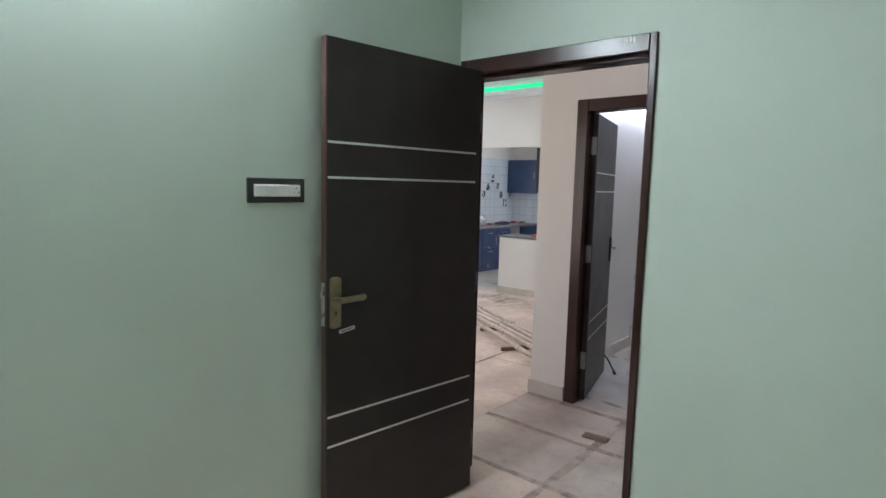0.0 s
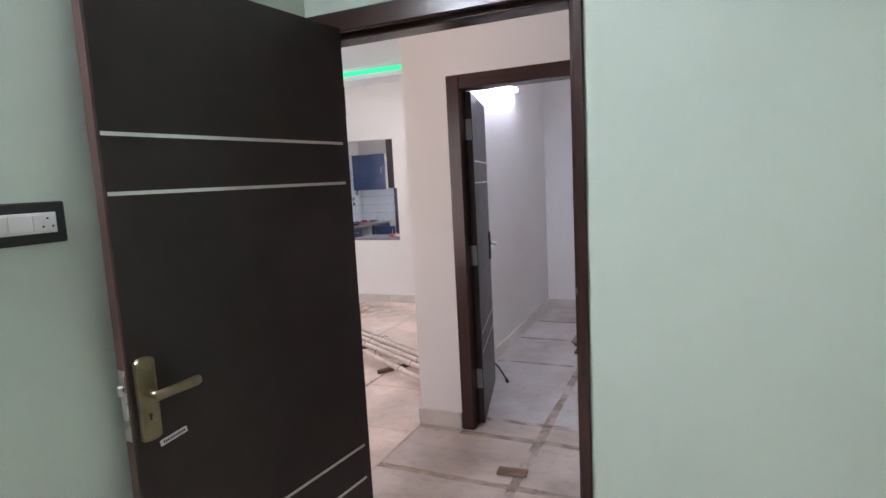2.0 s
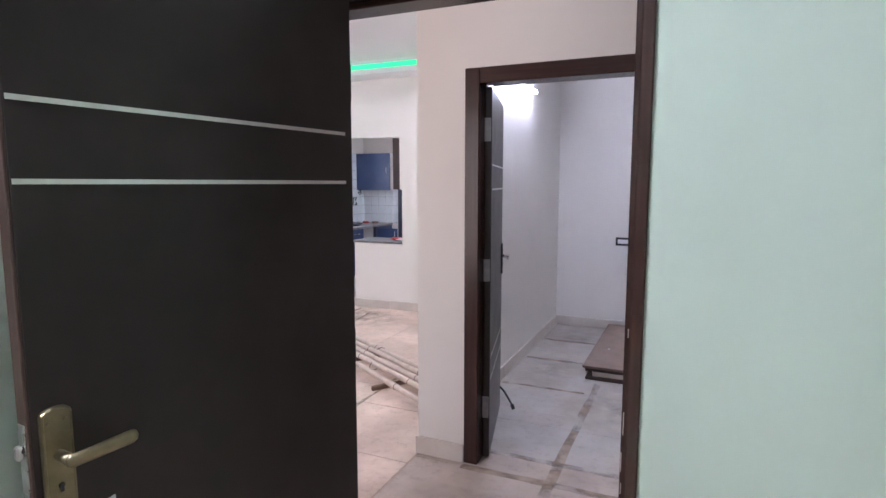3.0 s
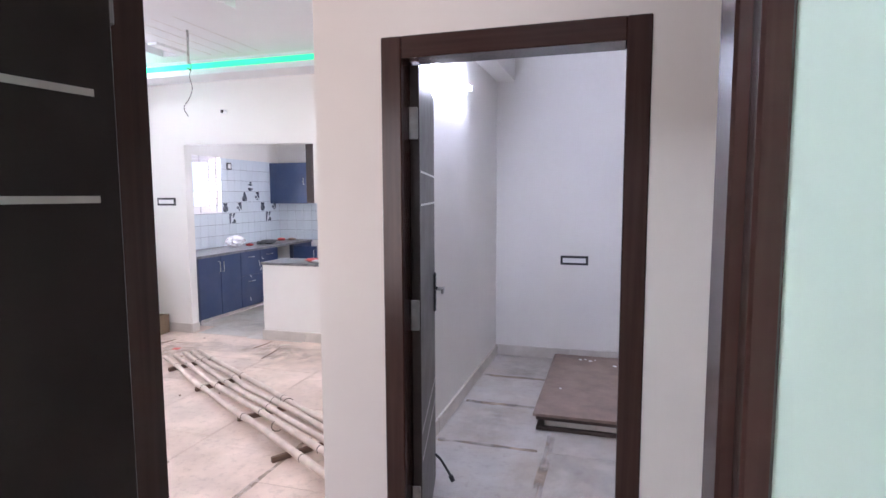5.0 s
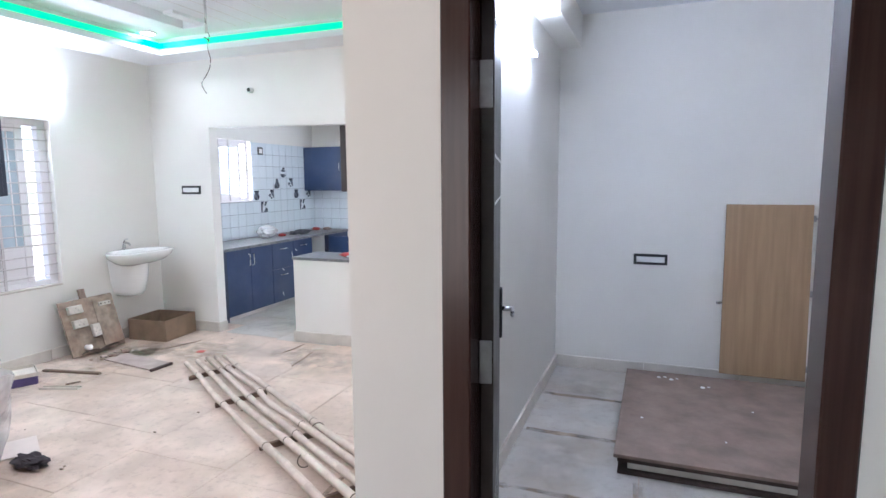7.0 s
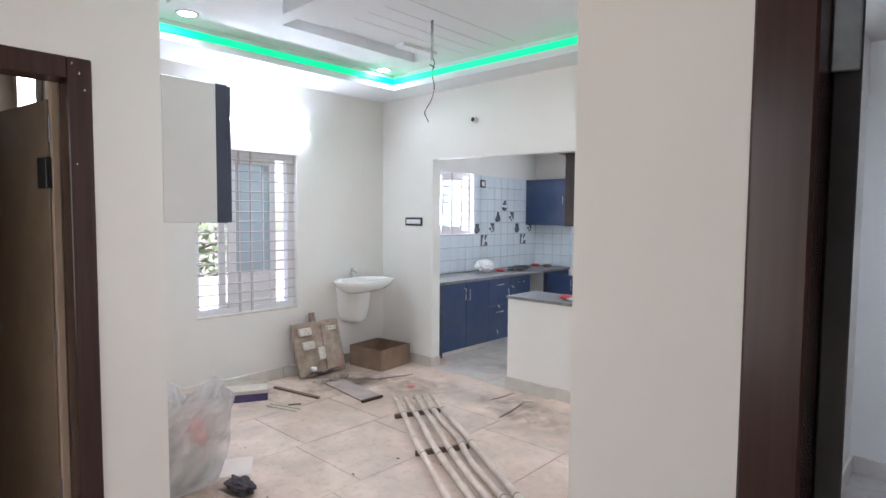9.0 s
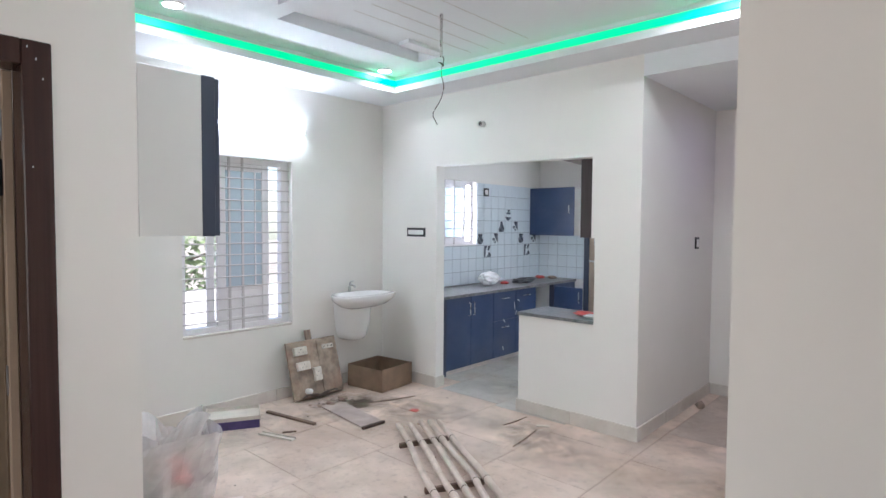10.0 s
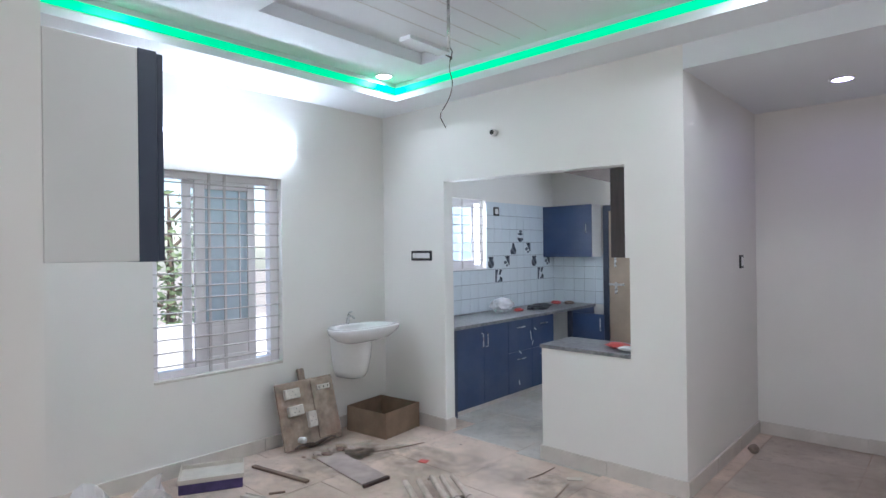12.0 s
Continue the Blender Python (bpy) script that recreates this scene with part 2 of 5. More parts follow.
thick.inputs[1].default_value, thick.inputs[2].default_value, thick.inputs[3].default_value, thick.inputs[4].default_value = 0.35, 0.65, 0.42, 0.74
bl.new(bn.new("ShaderNodeTexCoord").outputs["Object"], cloud.inputs["Vector"])
bl.new(cloud.outputs[0], thick.inputs[0])
bl.new(thick.outputs[0], bn["Principled BSDF"].inputs["Alpha"])
M_RED = mat("red_plastic", (0.55, 0.07, 0.06), 0.45, var=0.2, scale=10)
M_RUBBLE = mat("brown_rubbish", (0.23, 0.15, 0.12), 0.9, var=0.5, scale=16, bump=0.4)
M_PURPLE = mat("purple_carton", (0.075, 0.055, 0.16), 0.6, var=0.3, scale=16)
M_PALEBOX = mat("pale_carton_top", (0.60, 0.55, 0.48), 0.7, var=0.12, scale=7, stain=0.3, stain_color=(0.42, 0.34, 0.28))
M_SHEET = mat("dusty_white_sheet", (0.69, 0.59, 0.53), 0.5, var=0.10, scale=6, bump=0.05, stain=0.3, stain_color=(0.58, 0.49, 0.44))
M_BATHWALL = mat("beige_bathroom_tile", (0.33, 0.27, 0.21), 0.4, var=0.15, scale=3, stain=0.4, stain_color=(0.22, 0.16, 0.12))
M_DOOR_BATH = mat("brown_stained_door_skin", (0.23, 0.17, 0.115), 0.6, var=0.18, scale=4, bump=0.06, stain=0.6, stain_color=(0.10, 0.07, 0.05))
M_DOOR_PVC = mat("beige_door_skin", (0.42, 0.33, 0.245), 0.6, var=0.10, scale=4, bump=0.06, stain=0.35, stain_color=(0.20, 0.14, 0.10))
M_BROWN = wood("brown_cabinet_side", (0.028, 0.017, 0.016), (0.05, 0.03, 0.027), (14, 14, 1), 0.5)
M_GROUND = mat("outside_soil", (0.33, 0.29, 0.24), 0.95, var=0.2, scale=1.5, bump=0.3)
M_RENDER = mat("outside_render", (0.80, 0.79, 0.77), 0.9, var=0.04, scale=1.5)
M_LEAF = mat("green_leaves", (0.16, 0.21, 0.10), 0.5, var=0.4, scale=9, bump=0.0)
M_BARK = mat("tree_bark", (0.12, 0.09, 0.065), 0.9, var=0.3, scale=14, bump=0.4)
M_TUBE = glow("tube_light_glow", (0.80, 0.90, 1.0), TUBE)
M_TUBE_STORE = glow("store_tube_glow", (0.74, 0.84, 1.0), TUBE_STORE)
# glow of the added kitchen fill lamp
M_KITCHEN_FILL = glow("kitchen_fill_glow", (0.80, 0.90, 1.0), KITCHEN_FILL)
M_TUBE_BED = glow("bedroom_tube_glow", (0.86, 0.95, 1.0), TUBE_BED)
M_VENT_GLOW = glow("bathroom_vent_glow", (1.0, 0.95, 0.88), VENT_GLOW)
M_LED = glow("green_led_strip", (0.0, 1.0, 0.40), LED)
M_DOWN = glow("downlight_glow", (0.93, 0.95, 1.0), DOWN)
M_DOWN_ADDED = glow("added_downlight_glow", (0.93, 0.95, 1.0), DOWN_ADDED)
M_DOWN_V = glow("violet_downlight_glow", (0.58, 0.48, 1.0), DOWN_V)


# ---- building helpers ----
def mesh_ob(name, bm, material, smooth=False):
    me = bpy.data.meshes.new(name)
    bmesh.ops.recalc_face_normals(bm, faces=bm.faces)
    bm.to_mesh(me)
    bm.free()
    me.materials.append(material)
    if smooth:
        for p in me.polygons:
            p.use_smooth = True
    return new(name, me)


def part(name, bm, material, parent, label="", smooth=False):
    ob = mesh_ob(name, bm, material, smooth)
    ob.parent = parent
    if label:
        tagged(ob, label)
    return ob


def thing(name, label, category, m=None, group="", kind=""):
    ob = new(name)
    if m is not None:
        ob.matrix_world = m
    ob.empty_display_size = 0.1
    return tagged(ob, label, category, group, kind)


def box(x0, x1, y0, y1, z0, z1, bev=0.0, bm=None, seg=1):
    """A box between the given bounds, its edges bevelled."""
    bm = bm or bmesh.new()
    made = bmesh.ops.create_cube(bm, size=1, matrix=Matrix.Translation(((x0 + x1) / 2, (y0 + y1) / 2, (z0 + z1) / 2)) @ Matrix.Diagonal((abs(x1 - x0), abs(y1 - y0), abs(z1 - z0), 1)))
    if bev:
        es = {e for v in made["verts"] for e in v.link_edges}
        bmesh.ops.bevel(bm, geom=list(es), offset=bev, segments=seg, affect="EDGES", profile=0.5)
    return bm


def boxes(rows, bev=0.0):
    bm = bmesh.new()
    for r in rows:
        box(*r, bev=bev, bm=bm)
    return bm


def tube(points, radius, n=10, bm=None, cap=True):
    """A round rod swept through the points; radius is one number or one for each point."""
    bm = bm or bmesh.new()
    pts = [Vector(p) for p in points]
    rad = radius if isinstance(radius, (list, tuple)) else [radius] * len(pts)
    rings = []
    for i, p in enumerate(pts):
        d = (pts[min(i + 1, len(pts) - 1)] - pts[max(i - 1, 0)]).normalized()
        a = d.cross(Vector((0, 0, 1)) if abs(d.z) < 0.9 else Vector((1, 0, 0))).normalized()
        b = d.cross(a)
        rings.append([bm.verts.new(p + rad[i] * (math.cos(k * math.tau / n) * a + math.sin(k * math.tau / n) * b)) for k in range(n)])
    for r0, r1 in zip(rings, rings[1:]):
        for k in range(n):
            bm.faces.new((r0[k], r0[(k + 1) % n], r1[(k + 1) % n], r1[k]))
    if cap:
        bm.faces.new(rings[0][::-1])
        bm.faces.new(rings[-1])
    return bm


def lathe(profile, n=24, m=None, sx=1.0, sy=1.0):
    """A shape turned about z from (radius, height) pairs."""
    bm = bmesh.new()
    rings = [[bm.verts.new((max(r, 0.0005) * math.cos(k * math.tau / n) * sx, max(r, 0.0005) * math.sin(k * math.tau / n) * sy, z)) for k in range(n)] for r, z in profile]
    for r0, r1 in zip(rings, rings[1:]):
        for k in range(n):
            bm.faces.new((r0[k], r0[(k + 1) % n], r1[(k + 1) % n], r1[k]))
    if m is not None:
        bmesh.ops.transform(bm, matrix=m, verts=bm.verts)
    return bm


def structure(name, bm, material, label, category):
    return tagged(mesh_ob(name, bm, material), label, category, kind="structure")


# ---- plan: x to the hall's window wall is negative, y runs from the bedroom to the kitchen ----
XL = -5.655            # window wall
YK, YK2 = 6.69, 6.80   # kitchen wall, both faces
YS, YS2 = 3.52, 3.64   # store wall
YB, YB2 = 2.20, 2.32   # bedroom wall
XB = -1.193            # bedroom's side wall
PX = -1.50             # corner of the store wall
XC, XC2 = -3.484, -3.60  # bathroom wall
YC = 3.582             # hall end of the bathroom wall
ZC = 2.737             # border of the hall ceiling
ZI = 2.88              # inner hall ceiling

structure("wall_bedroom_side", box(XB - 0.12, XB, -2.6, YB + 0.12, 0, 2.95), M_GREEN, "pale green painted bedroom side wall", "wall")
structure("wall_bedroom_door", boxes([(XB, -1.182, YB, 2.262, 0, 2.95), (-0.227, 2.6, YB, 2.262, 0, 2.95), (-1.182, -0.227, YB, 2.262, 2.108, 2.95)]), M_GREEN, "pale green painted wall with a doorway", "wall")
structure("wall_bedroom_back", box(XB - 0.12, 2.72, -2.72, -2.6, 0, 2.95), M_GREEN, "pale green painted bedroom wall", "wall")
structure("wall_bedroom_far", box(2.6, 2.72, -2.6, YB2, 0, 2.95), M_GREEN, "pale green painted bedroom wall", "wall")
structure("ceiling_bedroom", box(XB - 0.12, 2.72, -2.72, YB2, 2.95, 3.05), M_CEIL, "white painted bedroom ceiling", "ceiling")
structure("wall_corridor_bedroom", boxes([(XB - 0.12, -1.182, 2.262, YB2, 0, 2.95), (-0.227, 1.3, 2.262, YB2, 0, 2.95), (-1.182, -0.227, 2.262, YB2, 2.108, 2.95)]), M_WHITE, "off-white painted corridor wall round a doorway", "wall")
structure("wall_corridor_side", box(XB - 0.135, XB - 0.12, 0.9, YB2, 0, 2.95), M_WHITE, "off-white painted corridor side wall", "wall")
# the opening is added to hold the corridor fill lamp
structure("wall_corridor_end", boxes([(XC2, -3.2, 0.78, 0.9, 0, 2.95), (-1.7, XB - 0.12, 0.78, 0.9, 0, 2.95), (-3.2, -1.7, 0.78, 0.9, 0, 0.7), (-3.2, -1.7, 0.78, 0.9, 2.2, 2.95)]), M_WHITE, "unseen off-white end wall with an opening added for fill light", "wall")
structure("wall_corridor_far", box(1.3, 1.42, YB2, 7.0, 0, 2.95), M_WHITE, "off-white painted end wall", "wall")
structure("wall_store", boxes([(PX, -1.223, YS, YS2, 0, 2.95), (-0.288, 1.3, YS, YS2, 0, 2.95), (-1.223, -0.288, YS, YS2, 2.10, 2.95)]), M_WHITE, "off-white painted wall with the store doorway", "wall")
structure("wall_store_side", box(PX - 0.015, PX + 0.045, YS2, 8.45, 0, 2.95), M_WHITE, "off-white painted wall between hall and store", "wall")
structure("wall_store_back", box(PX + 0.045, 1.3, 6.79, 6.91, 0, 2.95), M_WHITE, "white painted back wall of the store", "wall")
structure("ceiling_store", box(PX + 0.045, 1.3, YS2, 6.79, 2.81, 2.95), M_CEIL, "white store ceiling", "ceiling")
structure("beam_store", box(PX + 0.045, PX + 0.21, 5.75, 6.79, 2.56, 2.81, 0.004), M_WHITE, "white concrete beam under the store ceiling", "beam")
structure("ceiling_corridor", box(XC2, 1.3, 0.9, YS2, ZC + 0.03, ZC + 0.2), M_CEIL, "white corridor ceiling", "ceiling")
structure("wall_bathroom", boxes([(XC2, XC, 0.9, 2.43, 0, 2.95), (XC2, XC, 3.327, YC, 0, 2.95), (XC2, XC, 2.43, 3.327, 2.117, 2.95)]), M_WHITE, "off-white painted wall with the bathroom doorway", "wall")
structure("wall_bathroom_hall", box(XL, XC2, YC - 0.1, YC, 0, 2.95), M_WHITE, "off-white painted wall between bathroom and hall", "wall")
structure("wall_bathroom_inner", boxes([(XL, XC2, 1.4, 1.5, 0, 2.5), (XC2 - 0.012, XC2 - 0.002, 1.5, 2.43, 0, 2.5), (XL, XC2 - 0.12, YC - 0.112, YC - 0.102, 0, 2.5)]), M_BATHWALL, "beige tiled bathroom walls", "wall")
structure("ceiling_bathroom", box(XL, XC2, 1.4, YC - 0.1, 2.5, 2.6), M_CEIL, "bathroom ceiling", "ceiling")
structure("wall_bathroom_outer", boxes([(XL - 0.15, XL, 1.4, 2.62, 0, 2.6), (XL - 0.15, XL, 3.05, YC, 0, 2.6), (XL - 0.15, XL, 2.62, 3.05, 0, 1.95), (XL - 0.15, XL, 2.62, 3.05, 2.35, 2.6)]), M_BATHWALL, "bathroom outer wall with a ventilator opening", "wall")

# window wall of hall and kitchen
WY0, WY1, WZ0, WZ1 = 4.655, 5.62, 0.656, 2.084
KY0, KY1, KZ0, KZ1 = 7.35, 8.215, 1.30, 2.066
XO = XL - 0.2
structure("wall_window", boxes([(XO, XL, YC, WY0, 0, 2.95), (XO, XL, WY1, KY0, 0, 2.95), (XO, XL, KY1, 9.76, 0, 2.95),
                                (XO, XL, WY0, WY1, 0, WZ0), (XO, XL, WY0, WY1, WZ1, 2.95), (XO, XL, KY0, KY1, 0, KZ0), (XO, XL, KY0, KY1, KZ1, 2.95)]), M_WHITE, "off-white painted outer wall with two windows", "wall")
# kitchen wall with its opening and half wall
KX0, KX1, KXH = -4.903, -3.292, -3.962
bm = boxes([(XL, KX0, YK, YK2, 0, 2.95), (KX1, -2.945, YK, YK2, 0, 2.95), (KXH, KX1, YK, YK2, 0, 0.80), (KX1 - 0.03, KX1, YK, YK2, 1.45, 2.0562)])
lintel = box(KX0, KX1, YK, YK2, 2.07, 2.95, 0, bmesh.new())
for v in lintel.verts:
    if v.co.z < 2.1:
        v.co.z = 2.088 if v.co.x < -4 else 2.056
lump = bpy.data.meshes.new("lintel")
lintel.to_mesh(lump)
lintel.free()
bm.from_mesh(lump)
structure("wall_kitchen", bm, M_WHITE, "off-white wall with a serving opening to the kitchen", "wall")
structure("wall_alcove_side", box(-3.06, -2.945, YK2, 8.31, 0, 2.95), M_WHITE, "off-white painted alcove side wall", "wall")
structure("wall_alcove_back", box(-3.06, PX, 8.31, 8.43, 0, 2.95), M_WHITE, "off-white painted alcove back wall", "wall")
structure("ceiling_alcove", box(-2.945, PX, YK, 8.31, 2.588, 2.74), M_CEIL, "white lowered alcove ceiling", "ceiling")
structure("wall_kitchen_back", box(XL, -2.94, 9.64, 9.76, 0, 2.95), M_WHITE, "white painted kitchen back wall", "wall")
structure("wall_kitchen_side", box(-3.06, -2.94, 8.43, 9.64, 0, 2.95), M_WHITE, "white painted kitchen side wall", "wall")
structure("ceiling_kitchen", box(XL, -3.06, YK2, 9.64, 2.75, 2.9), M_CEIL, "white kitchen ceiling", "ceiling")
# sloping soffit; its shade is put into the brown colour
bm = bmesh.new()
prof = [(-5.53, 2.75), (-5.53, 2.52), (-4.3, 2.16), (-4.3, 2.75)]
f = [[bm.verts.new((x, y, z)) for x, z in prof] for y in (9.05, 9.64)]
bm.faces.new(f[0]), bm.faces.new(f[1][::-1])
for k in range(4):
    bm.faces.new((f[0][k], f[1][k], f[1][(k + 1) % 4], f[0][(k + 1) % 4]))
structure("beam_kitchen", bm, M_SOFFIT_SHADE, "sloping underside of a stair in the kitchen", "beam")

# hall ceiling: lower border, inner field with a slot, dropped blocks
TX0, TX1, TY0, TY1 = -5.13, -2.07, 3.75, 6.37
structure("ceiling_hall_border", boxes([(XL, TX0, YC, YK, ZC, 2.95), (TX1, PX, YC, YK, ZC, 2.95), (TX0, TX1, YC, TY0, ZC, 2.95), (TX0, TX1, TY1, YK, ZC, 2.95), (XC, PX, YS2, YC, ZC, 2.95)], 0), M_CEIL, "white lowered plaster border of the hall ceiling", "ceiling")
SX0, SX1, SY0, SY1 = -4.64, -4.37, 4.86, 6.17
structure("ceiling_hall", boxes([(TX0, SX0, TY0, TY1, ZI, 2.99), (SX1, TX1, TY0, TY1, ZI, 2.99), (SX0, SX1, TY0, SY0, ZI, 2.99), (SX0, SX1, SY1, TY1, ZI, 2.99), (SX0, SX1, SY0, SY1, 2.965, 2.99)]), M_CEIL, "white plaster tray ceiling with a long slot", "ceiling")
structure("ceiling_hall_block", boxes([(-4.24, -2.9, 4.62, 4.96, 2.80, ZI), (-4.60, -2.9, 4.05, 4.48, 2.80, ZI), (SX1, SX1 + 0.1, 5.7, SY1 - 0.1, ZI - 0.025, ZI)]), M_CEIL, "white dropped plaster blocks of the ceiling", "ceiling")


# thin strips along the board joints; grey stands for the shadow in the gaps
structure("ceiling_joint", boxes([(x, x + 0.004, 5.02, 6.25, ZI - 0.0015, ZI + 0.001) for x in (-4.14, -3.98, -3.82, -3.62)]), M_SKIRT, "faint ceiling board joints with their gap shadow painted grey", "trim")


# ---- floors ----
structure("ground", box(-60, 60, -60, 60, -0.5, -0.42), M_GROUND, "bare soil outside the house", "ground")
floor = structure("floor", boxes([(XO, XB - 0.12, 1.4, 9.76, -0.42, -0.004), (XC2, XB - 0.12, 0.78, 1.4, -0.42, -0.004), (XB - 0.12, 1.42, -2.72, 9.76, -0.42, -0.004), (1.42, 2.72, -2.72, YB2, -0.42, -0.004)]), M_JOINT, "dusty stone slab floor with dirty joints", "floor")


def slab_mesh(w, d, material):
    me = bpy.data.meshes.new("slab")
    bm = box(-w / 2, w / 2, -d / 2, d / 2, -0.012, 0.0, 0.0025)
    bm.to_mesh(me)
    bm.free()
    me.materials.append(material)
    return me


# ---- doors ----
def door_frame(name, x0, x1, top, y0, y1, width, rebate, label, depth_z=0.0):
    """Timber frame in the plane of a wall along x, with a stepped rebate facing y0."""
    ob = thing(name, label, "door frame", kind="structure")
    s = 0.045 if rebate else 0
    w0 = width - rebate
    for nm, a, b in (("jamb", x0, 1), ("jamb", x1, -1)):
        rows = [(a, a + b * width, y0 + s, y1, 0, top)]
        if rebate:
            rows.append((a, a + b * w0, y0, y0 + s, 0, top))
        bm = bmesh.new()
        for r in rows:
            box(min(r[0], r[1]), max(r[0], r[1]), *r[2:], bev=0.004, bm=bm)
        part(nm, bm, M_FRAME, ob)
    bm = box(x0 + width, x1 - width, y0 + s, y1, top - max(width, 0.07) - (0.015 if rebate else 0.0), top, 0.004)
    if rebate:
        box(x0 + w0, x1 - w0, y0, y0 + s, top - 0.07, top, 0.004, bm)
    part("lintel", bm, M_FRAME_ACROSS, ob)
    return ob


def lever_handle(parent, x, y, z, side, metal, reach, tall=0.198, wide=0.05, plate=None):
    """Back plate and lever on a leaf whose face looks to side along local y; the leaf runs along local x."""
    bm = bmesh.new()
    up, dn = tall * 0.43, tall * 0.57
    rim = [(-wide / 2, -dn + 0.006)] + [(wide / 2 * math.cos(a), -dn + 0.004 + 0.008 * math.sin(a)) for a in np.linspace(math.pi * 1.15, math.pi * 1.85, 7)] + [(wide / 2, -dn + 0.006)]
    rim += [(wide / 2, up - 0.014)] + [(wide / 2 * math.cos(a), up - 0.012 + 0.012 * math.sin(a)) for a in np.linspace(0.35, math.pi - 0.35, 9)] + [(-wide / 2, up - 0.014)]
    rings = []
    for dy, k in ((0.0, 1.0), (0.006, 1.0), (0.010, 0.93), (0.0105, 0.86), (0.0085, 0.80)):
        rings.append([bm.verts.new((x + px * k, y + side * dy, z + (pz - (up - dn) / 2) * (k * 0.25 + 0.75) + (up - dn) / 2)) for px, pz in rim])
    for r0, r1 in zip(rings, rings[1:]):
        for k in range(len(rim)):
            bm.faces.new((r0[k], r0[(k + 1) % len(rim)], r1[(k + 1) % len(rim)], r1[k]))
    bm.faces.new(rings[-1])
    hd = part("lock_plate", bm, plate or metal, parent, "antique metal lock plate with an arched top")
    bm = tube([(x, y + side * 0.006, z), (x, y + side * 0.05, z)], 0.010, 10)
    part("boss", bm, metal, hd, "", True)
    bm = bmesh.new()
    tube([(x - reach * 0.09, y + side * 0.050, z - 0.001), (x - reach * 0.03, y + side * 0.05, z), (x + reach * 0.3, y + side * 0.052, z + 0.001), (x + reach * 0.9, y + side * 0.051, z + 0.003), (x + reach * 0.97, y + side * 0.05, z + 0.003), (x + reach, y + side * 0.049, z + 0.003)], [0.006, 0.0125, 0.0125, 0.0135, 0.010, 0.004], 12, bm)
    for v in bm.verts:
        v.co.y = y + side * 0.05 + (v.co.y - y - side * 0.05) * 0.6
    part("lever", bm, metal, hd, "", True)
    bm = tube([(x, y + side * 0.0085, z - 0.054), (x, y + side * 0.0105, z - 0.054)], 0.0045, 10)
    box(x - 0.0025, x + 0.0025, min(y + side * 0.0085, y + side * 0.0105), max(y + side * 0.0085, y + side * 0.0105), z - 0.054 - 0.012, z - 0.054, 0, bm)
    part("keyhole", bm, M_INK, hd)
    for dx, dz in ((-0.013, tall * 0.30), (0.013, tall * 0.30), (-0.013, -tall * 0.48), (0.013, -tall * 0.48)):
        part("screw", tube([(x + dx, y + side * 0.008, z + dz), (x + dx, y + side * 0.0115, z + dz)], 0.004, 8), metal, hd)
    return hd


def panel_door(name, label, hinge, free, height, stripes, sides=(1,), handle=(1.127,), metal=None):
    """A flush leaf along local +x from the hinge, with thin metal strips let into its faces."""
    h, f = Vector((*hinge, 0)), Vector((*free, 0))
    L = (f - h).length
    ang = math.degrees(math.atan2(f.y - h.y, f.x - h.x))
    ob = thing(name, label, "door", pose(h.x, h.y, 0, 0, 0, ang))
    T = 0.034
    part("leaf", box(0, L, -T, 0, 0.012, height, 0.002), M_DOOR, ob)
    part("edge_lipping", box(L, L + 0.005, -T + 0.001, -0.001, 0.012, height, 0.001), M_EDGE, ob, "brown wooden edge lipping")
    for z in stripes:
        for s in sides:
            y = 0 if s > 0 else -T
            part("metal_strip", box(0.03, L - 0.004, y - 0.001, y + 0.0015 * s, z - 0.0045, z + 0.0045), M_ALU, ob, "thin silver inlay strip")
    return ob, L, T


door_frame("door_frame_1", -1.182, -0.227, 2.108, 2.186, YB2 + 0.006, 0.047, 0.016, "dark polished wooden frame of the bedroom doorway")
door_frame("door_frame_2", -1.223, -0.288, 2.10, YS - 0.008, YS2 + 0.006, 0.078, 0.0, "dark polished wooden frame of the store doorway")

bed, L, T = panel_door("bedroom_door", "open dark brown laminate door with four silver strips", (-1.013, 2.142), (-1.1121, 1.317), 2.038, (1.657, 1.525, 0.588, 0.466))
# the visible face looks to local +y
lever_handle(bed, L - 0.036, 0.0, 1.061, 1, M_BRASS, -0.112)
part("latch_plate", box(L + 0.005, L + 0.0075, -0.028, -0.006, 0.955, 1.125, 0.0008), M_STEEL, bed, "steel latch plate on the door edge")
part("latch_bolt", box(L + 0.0075, L + 0.018, -0.024, -0.010, 1.065, 1.09, 0.003), M_STEEL, bed)
tag_bm = box(-0.036, 0.036, -0.001, 0.0012, -0.0075, 0.0075)
bmesh.ops.transform(tag_bm, matrix=pose(L - 0.092, 0.0005, 0.930, 0, 8, 0), verts=tag_bm.verts)
tag = part("sticker", tag_bm, M_PAPER, bed, "small white paper sticker")
bm = bmesh.new()
for i in range(11):
    box(-0.030 + i * 0.0055, -0.030 + i * 0.0055 + 0.0035, 0.001, 0.0016, -0.0035, 0.0035, 0, bm)
bmesh.ops.transform(bm, matrix=pose(L - 0.092, 0.0005, 0.930, 0, 8, 0), verts=bm.verts)
part("print", bm, M_INK, tag)
for z in (0.25, 1.05, 1.8):
    part("hinge", box(-0.010, 0.0, -0.030, -0.006, z - 0.05, z + 0.05, 0.002), M_HINGE, bed, "steel butt hinge")

